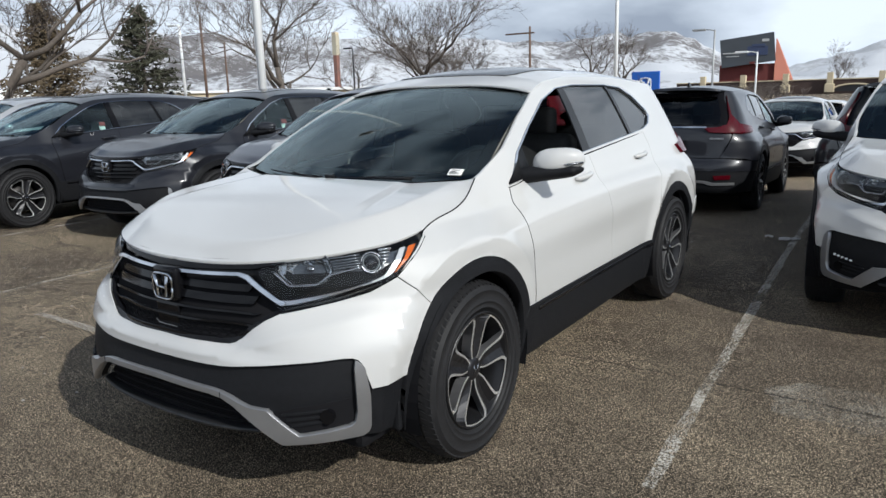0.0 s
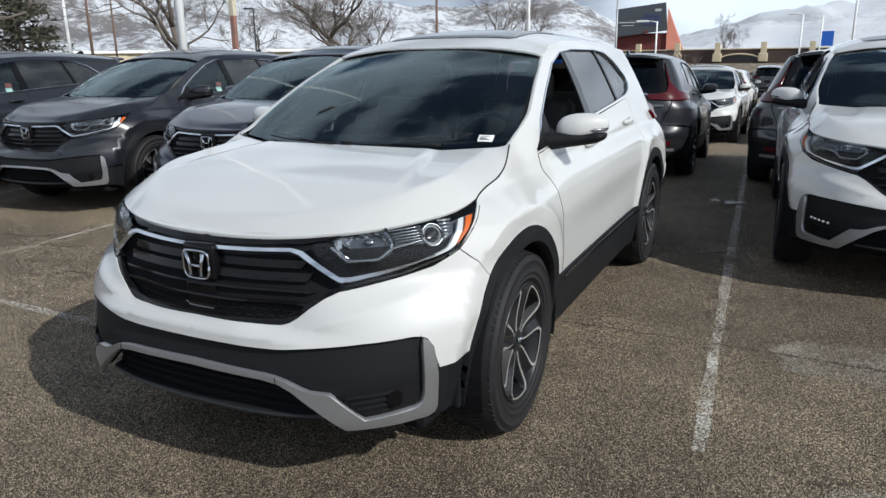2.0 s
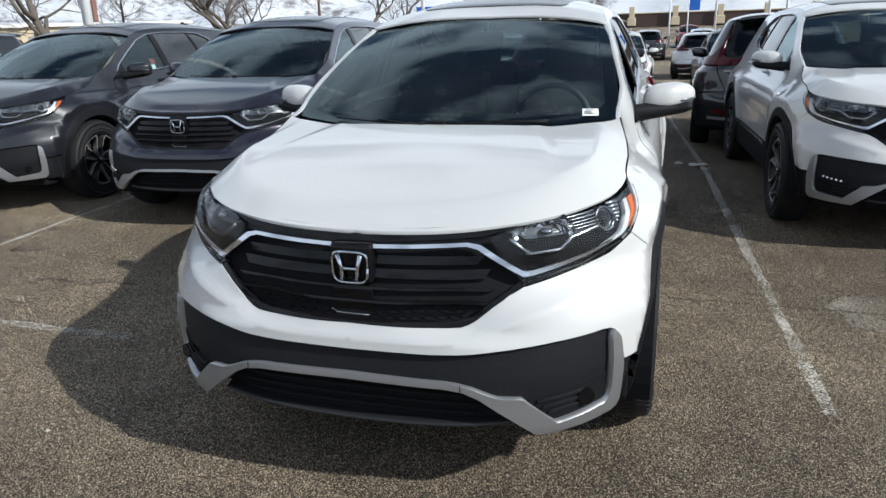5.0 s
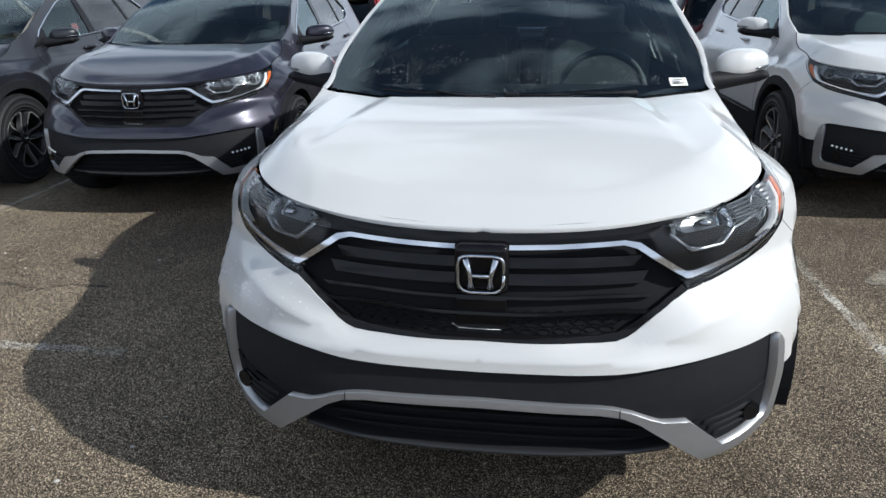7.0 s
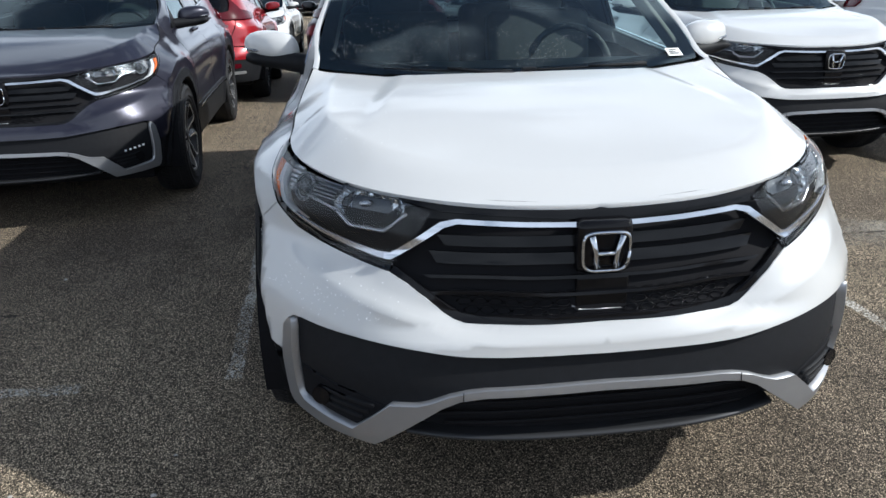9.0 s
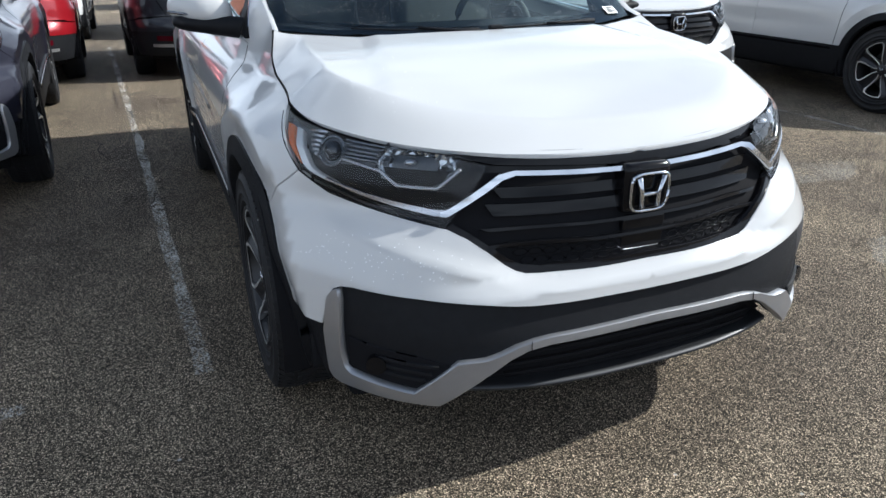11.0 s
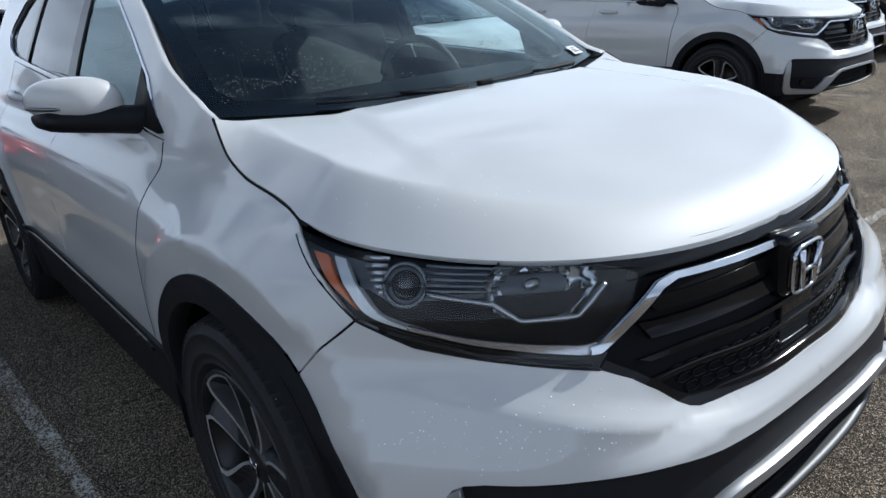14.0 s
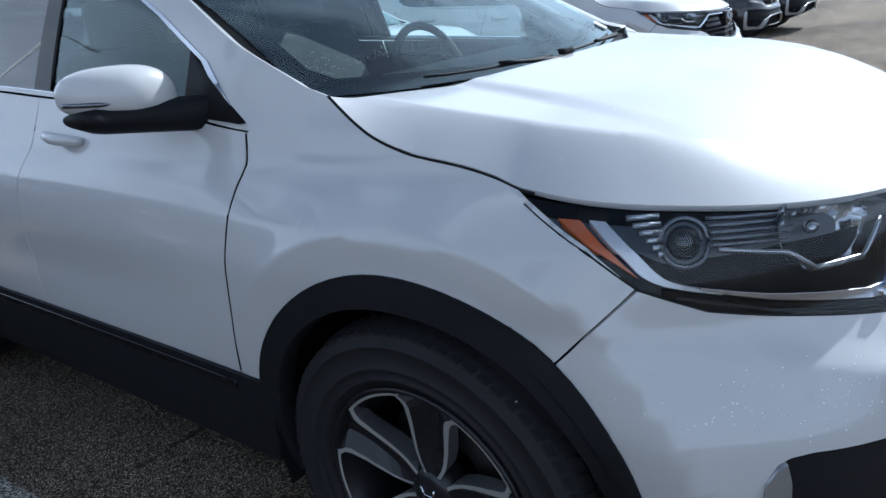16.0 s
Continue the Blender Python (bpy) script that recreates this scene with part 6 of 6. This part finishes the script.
bare_tree(-28.6, 82.0, 12.5, 0.9, 9, "small leafless tree near the sign", 3, low=0.22)
bare_tree(-31.5, 52.0, 10.0, 1.0, 21, "leafless tree among brown scrub", 3, low=0.2)
bare_tree(-52.0, 62.0, 10.0, 1.0, 23, "leafless roadside tree before the scrub", 3)
bare_tree(-39.0, 60.0, 9.0, 1.0, 25, "leafless roadside tree in brown scrub", 3)
bare_tree(-12.0, 140.0, 9.0, 1.0, 31, "pale leafless tree above the wall", 4, low=0.3)


def conifer(x, y, h, wide, seed, mat, label):
    rnd = random.Random(seed)
    tree = new("conifer")
    tree.matrix_basis = Matrix.Translation((x, y, 0))
    part("trunk", mesh("trunk", *tube([(0, 0, 0), (0.1, 0, h * 0.5), (0, 0, h * 0.97)], [h * 0.025, h * 0.018, 0.03], 7), BARK), tree)
    clumps, boughs = [], []
    levels = 26
    for i in range(levels):
        z = h * (0.13 + 0.85 * i / levels)
        reach = wide * (1 - i / levels) ** 0.75 * rnd.uniform(0.7, 1.1) + 0.25
        for k in range(9):
            a = rnd.uniform(0, 6.28)
            r = reach * rnd.uniform(0.6, 1.1)
            tip = (r * math.cos(a), r * math.sin(a), z + rnd.uniform(-0.25, 0.55))
            boughs.append(tube([(0, 0, z), tip], [0.05, 0.015], 3))
            for t in np.linspace(0.35, 1.0, 6):
                c = Vector((tip[0] * t, tip[1] * t, z + (tip[2] - z) * t))
                for q in range(3):
                    u = Vector((rnd.gauss(0, 1), rnd.gauss(0, 1), rnd.gauss(0.2, 0.6))).normalized() * rnd.uniform(0.30, 0.70) * h / 11
                    w = Vector((rnd.gauss(0, 1), rnd.gauss(0, 1), rnd.gauss(0, 0.6))).normalized() * rnd.uniform(0.08, 0.18) * h / 11
                    o = c + Vector((rnd.gauss(0, 0.12), rnd.gauss(0, 0.12), rnd.gauss(0, 0.10)))
                    clumps.append(([tuple(o - w), tuple(o + u), tuple(o + w), tuple(o + Vector((0, 0, 0.08)) + u * 0.4)], [(0, 1, 2), (0, 3, 1), (3, 2, 1)]))
    part("boughs", mesh("boughs", *join(boughs), BARK), tree)["kind"] = "stuff"
    part("crown", mesh("crown", *join(clumps), mat, False), tree, "dark needle clumps")
    return tagged(tree, label, "conifer", "conifers")


conifer(-68.4, 46.1, 11.5, 5.6, 2, NEEDLES, "dark green conifer before the snowy hills")
conifer(-56.9, 29.8, 9.5, 4.2, 4, NEEDLES_BROWN, "brownish conifer behind a leafless tree")

# brown scrub along the far edge
rnd = random.Random(77)
tw = []
for k in range(1500):
    t = rnd.random()
    x, y = -60 + 46 * t + rnd.gauss(0, 2), 72 + 14 * t + rnd.gauss(0, 4)
    hh = rnd.uniform(0.8, 2.8) * (0.6 + 0.5 * noise.noise((x * 0.12, 0, 0)))
    for q in range(3):
        tw.append(tube([(x, y, 0), (x + rnd.gauss(0, 0.5), y + rnd.gauss(0, 0.3), hh * 0.6), (x + rnd.gauss(0, 0.9), y, hh)], [0.05, 0.04, 0.02], 3))
tagged(new("scrub", mesh("scrub", *join(tw), TWIG, False)), "brown leafless scrub below the hills", "scrub", kind="stuff")


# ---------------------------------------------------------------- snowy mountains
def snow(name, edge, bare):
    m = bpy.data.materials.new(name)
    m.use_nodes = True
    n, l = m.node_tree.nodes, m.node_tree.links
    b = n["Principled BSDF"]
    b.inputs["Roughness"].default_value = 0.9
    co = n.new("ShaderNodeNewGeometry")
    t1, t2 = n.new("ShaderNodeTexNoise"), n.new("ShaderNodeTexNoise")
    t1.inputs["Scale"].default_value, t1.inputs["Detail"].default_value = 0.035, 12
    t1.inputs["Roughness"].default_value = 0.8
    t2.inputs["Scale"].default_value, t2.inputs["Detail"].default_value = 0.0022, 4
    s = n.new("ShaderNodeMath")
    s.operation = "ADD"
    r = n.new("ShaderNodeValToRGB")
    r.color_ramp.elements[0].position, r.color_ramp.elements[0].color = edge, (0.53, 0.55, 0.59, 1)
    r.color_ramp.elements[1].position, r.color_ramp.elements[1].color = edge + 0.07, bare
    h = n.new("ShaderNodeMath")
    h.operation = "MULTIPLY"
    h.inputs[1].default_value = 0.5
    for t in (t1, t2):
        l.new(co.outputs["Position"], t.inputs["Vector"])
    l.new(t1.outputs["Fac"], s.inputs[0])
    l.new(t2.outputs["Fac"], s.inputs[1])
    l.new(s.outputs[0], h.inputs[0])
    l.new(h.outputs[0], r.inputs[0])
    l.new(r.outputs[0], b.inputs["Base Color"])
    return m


RIDGE = [(-110, 5.5), (-80, 5.6), (-60, 5.2), (-45, 4.6), (-34, 4.4), (-26, 3.8), (-20, 4.1), (-17, 4.2), (-14, 3.0), (-11.5, 1.6), (-9, 1.3), (-5, 2.2), (0, 3.2), (10, 3.8), (30, 3.5), (60, 3.0)]


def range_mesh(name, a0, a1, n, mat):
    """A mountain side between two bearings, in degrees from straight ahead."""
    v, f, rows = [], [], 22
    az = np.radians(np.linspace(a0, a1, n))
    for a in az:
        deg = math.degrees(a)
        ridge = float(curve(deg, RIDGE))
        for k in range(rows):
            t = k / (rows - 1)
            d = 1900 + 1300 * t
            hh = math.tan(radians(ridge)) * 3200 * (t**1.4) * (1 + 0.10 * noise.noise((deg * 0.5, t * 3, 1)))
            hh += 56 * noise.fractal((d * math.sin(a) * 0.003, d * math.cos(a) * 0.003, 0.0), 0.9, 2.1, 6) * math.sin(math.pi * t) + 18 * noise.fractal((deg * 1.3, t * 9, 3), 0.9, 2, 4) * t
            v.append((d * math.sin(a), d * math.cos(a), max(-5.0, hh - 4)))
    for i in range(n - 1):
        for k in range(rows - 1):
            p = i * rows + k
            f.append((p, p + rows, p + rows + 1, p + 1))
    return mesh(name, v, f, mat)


tagged(new("mountains", range_mesh("mountains", -110, -11, 150, snow("snow_and_scrub", 0.49, (0.13, 0.122, 0.125, 1)))), "snow-covered hills with dark bare scrub patches", "mountains", kind="structure")
# far range: distance haze is put into the colour by paling snow and rock
tagged(new("mountains", range_mesh("mountains", -11, 60, 100, snow("hazy_snow", 0.50, (0.39, 0.405, 0.43, 1)))), "snowy mountain range with haze painted in as pale colour", "mountains", kind="structure")

# ---------------------------------------------------------------- more parked cars
car_at(fleet, 8.25, 3.0, 0, PAINT_WHITE, "white compact SUV further along the row, nose out")
car_at(fleet, 10.95, 3.0, 0, PAINT_BLACK, "black compact SUV further along the row, nose out")
car_at(fleet, 13.6, 3.0, 0, PAINT_GREY, "dark grey compact SUV at the far end of the row")
car_at(fleet, -5.45, 11.7, 180, PAINT_GREY, "dark grey compact SUV in the second row, tail out")
car_at(fleet, -8.15, 11.7, 180, PAINT_SILVER, "silver compact SUV in the second row, tail out")
car_at(fleet, 5.1, 11.7, 180, PAINT_GREY, "dark grey compact SUV behind the white ones")
car_at(fleet, -2.9, 13.9, 0, PAINT_WHITE, "white compact SUV in the third row, nose out")
car_at(fleet, 2.55, 13.9, 0, PAINT_GREY, "dark grey compact SUV in the third row, nose out")
car_at(fleet, 2.2, 30.0, 180, PAINT_SILVER, "silver compact SUV in a far row, tail out")
car_at(fleet, -0.6, 30.0, 180, PAINT_WHITE, "white compact SUV in a far row, tail out")
car_at(fleet, 5.0, 30.0, 180, PAINT_GREY, "dark grey compact SUV in a far row, tail out")
car_at(fleet, 0.2, 44.0, 180, PAINT_BLACK, "black compact SUV far off before the wall")
car_at(fleet, 3.0, 44.0, 180, PAINT_SILVER, "silver compact SUV far off before the wall")
car_at(fleet, 2.9, 58.0, 0, PAINT_RED, "red compact SUV far off before the wall")
car_at(fleet, -3.4, 44.0, 180, PAINT_GREY, "dark grey compact SUV far off before the wall")
for o in fleet.children_recursive:
    for slot in o.material_slots:
        if slot.link == "OBJECT":
            slot.material = PAINT_SILVER
fleet.matrix_basis = Matrix.Translation((-10.4, 2.4, 0))
tagged(fleet, "silver compact SUV at the near end of the row", "car", "parked cars")

# ---------------------------------------------------------------- small things on and in the cars
# price slip behind the windscreen, its lines of print as bars
def on_screen(u, v, lift=0.004):
    q = screen(u, v)
    return (float(q[0]), float(q[1]) - lift, float(q[2]) + lift)


slip = new("paper_slip", mesh("paper_slip", [on_screen(0.800, 0.012), on_screen(0.885, 0.000), on_screen(0.885, 0.050), on_screen(0.800, 0.062)], [(0, 1, 2, 3)], WHITE_PAPER, False))
tagged(slip, "white printed paper slip in the windscreen corner", "paper")
bars = []
for k, (a0, a1) in enumerate(((0.81, 0.87), (0.81, 0.85), (0.815, 0.865))):
    v0 = 0.020 + 0.012 * k
    bars.append(([on_screen(a0, v0, 0.007), on_screen(a1, v0 - 0.008, 0.007), on_screen(a1, v0 - 0.003, 0.007), on_screen(a0, v0 + 0.005, 0.007)], [(0, 1, 2, 3)]))
part("printed_bar", mesh("printed_bar", *join(bars), INK, False), slip)

# rain drops left on the shaded bumper corner and bonnet
drops = []
rnd = random.Random(5)


def drop(p, n, r):
    t = Vector(n).orthogonal().normalized()
    b = Vector(n).cross(t)
    p, n = Vector(p), Vector(n)
    v = [tuple(p + (t * math.cos(k * 1.047) + b * math.sin(k * 1.047)) * r) for k in range(6)] + [tuple(p + (t * math.cos(k * 1.047) + b * math.sin(k * 1.047)) * r * 0.6 + n * r * 0.5) for k in range(6)] + [tuple(p + n * r * 0.65)]
    return v, [(k, (k + 1) % 6, 6 + (k + 1) % 6, 6 + k) for k in range(6)] + [(6 + k, 6 + (k + 1) % 6, 12) for k in range(6)]


for k in range(120):
    a, z = rnd.gauss(0.50, 0.09), rnd.gauss(0.672, 0.028)
    if not 0.615 < z < 0.725 or a < 0.34:
        continue
    q, qa, qz = wall(a, z), wall(a + 1e-3, z), wall(a, z + 1e-3)
    n = Vector(np.cross(qa - q, qz - q)).normalized()
    q, n = q * (-1, 1, 1), Vector((-n.x, n.y, n.z))
    drops.append(drop(q, n, rnd.uniform(0.0007, 0.0017)))
for k in range(60):
    x, y = -rnd.uniform(0.45, 0.74), rnd.uniform(0.42, 0.80)
    q = hood(x, y)
    if abs(x) > np.interp(y, HOOD_RIM[:, 1], HOOD_RIM[:, 0]) - 0.02:
        continue
    drops.append(drop(q, (-0.25, -0.1, 0.95), rnd.uniform(0.0006, 0.0015)))
wet = []
for k in range(2200):
    u, w = rnd.uniform(-0.93, 0.75), abs(rnd.gauss(0, 0.13)) + 0.03
    if noise.noise((u * 4.0, w * 9.0, 4.0)) + 0.25 * (0.3 - abs(w - 0.16)) < 0.02 + 0.18 * max(0.0, u):
        continue
    q = screen(u, w)
    wet.append(drop((q[0], q[1] - 0.002, q[2] + 0.003), (0, -0.43, 0.9), rnd.uniform(0.0008, 0.0020)))
# drops are opaque: their glints are painted in as white and grey
tagged(new("rain_drops", mesh("rain_drops", *join(drops), LED)), "scattered rain drops on white paint, glints put in as white", "drops", kind="stuff")
tagged(new("screen_drops", mesh("screen_drops", *join(wet), WATER)), "fine rain drops low on the windscreen, glints put in as grey", "drops", kind="stuff")


def led_fogs(c):
    """A row of five small lamps in each bumper corner."""
    for s in (1, -1):
        for k in range(5):
            a = W(0.62 + 0.026 * k, 0.19 + 0.014 * k, 0)[0]
            z = 0.440 + 0.004 * k
            lp = [(a, z), (a + 0.007, z + 0.001), (a + 0.007, z + 0.011), (a, z + 0.010)]
            part("fog_led", panel("fog_led", lp, wall, LED, 0.02, 0.01, lift=0.002, side=s), c, "small white lamp")


def window_tag(c):
    """A red and white tag on the belt inside the front window."""
    for dz, mt in ((0.0, WHITE_PAPER), (0.055, TAG_RED)):
        q = [(0.70, 2.14, 1.13 + dz), (0.70, 2.22, 1.13 + dz), (0.68, 2.22, 1.18 + dz), (0.68, 2.14, 1.18 + dz)]
        part("headrest_tag", mesh("headrest_tag", q + [(x - 0.01, y, z) for x, y, z in q], [(0, 1, 2, 3), (7, 6, 5, 4), (0, 4, 5, 1), (2, 6, 7, 3)], mt, False), c)


led_fogs(car_steel)
led_fogs(car_white)
window_tag(car_grey)
window_tag(car_near)
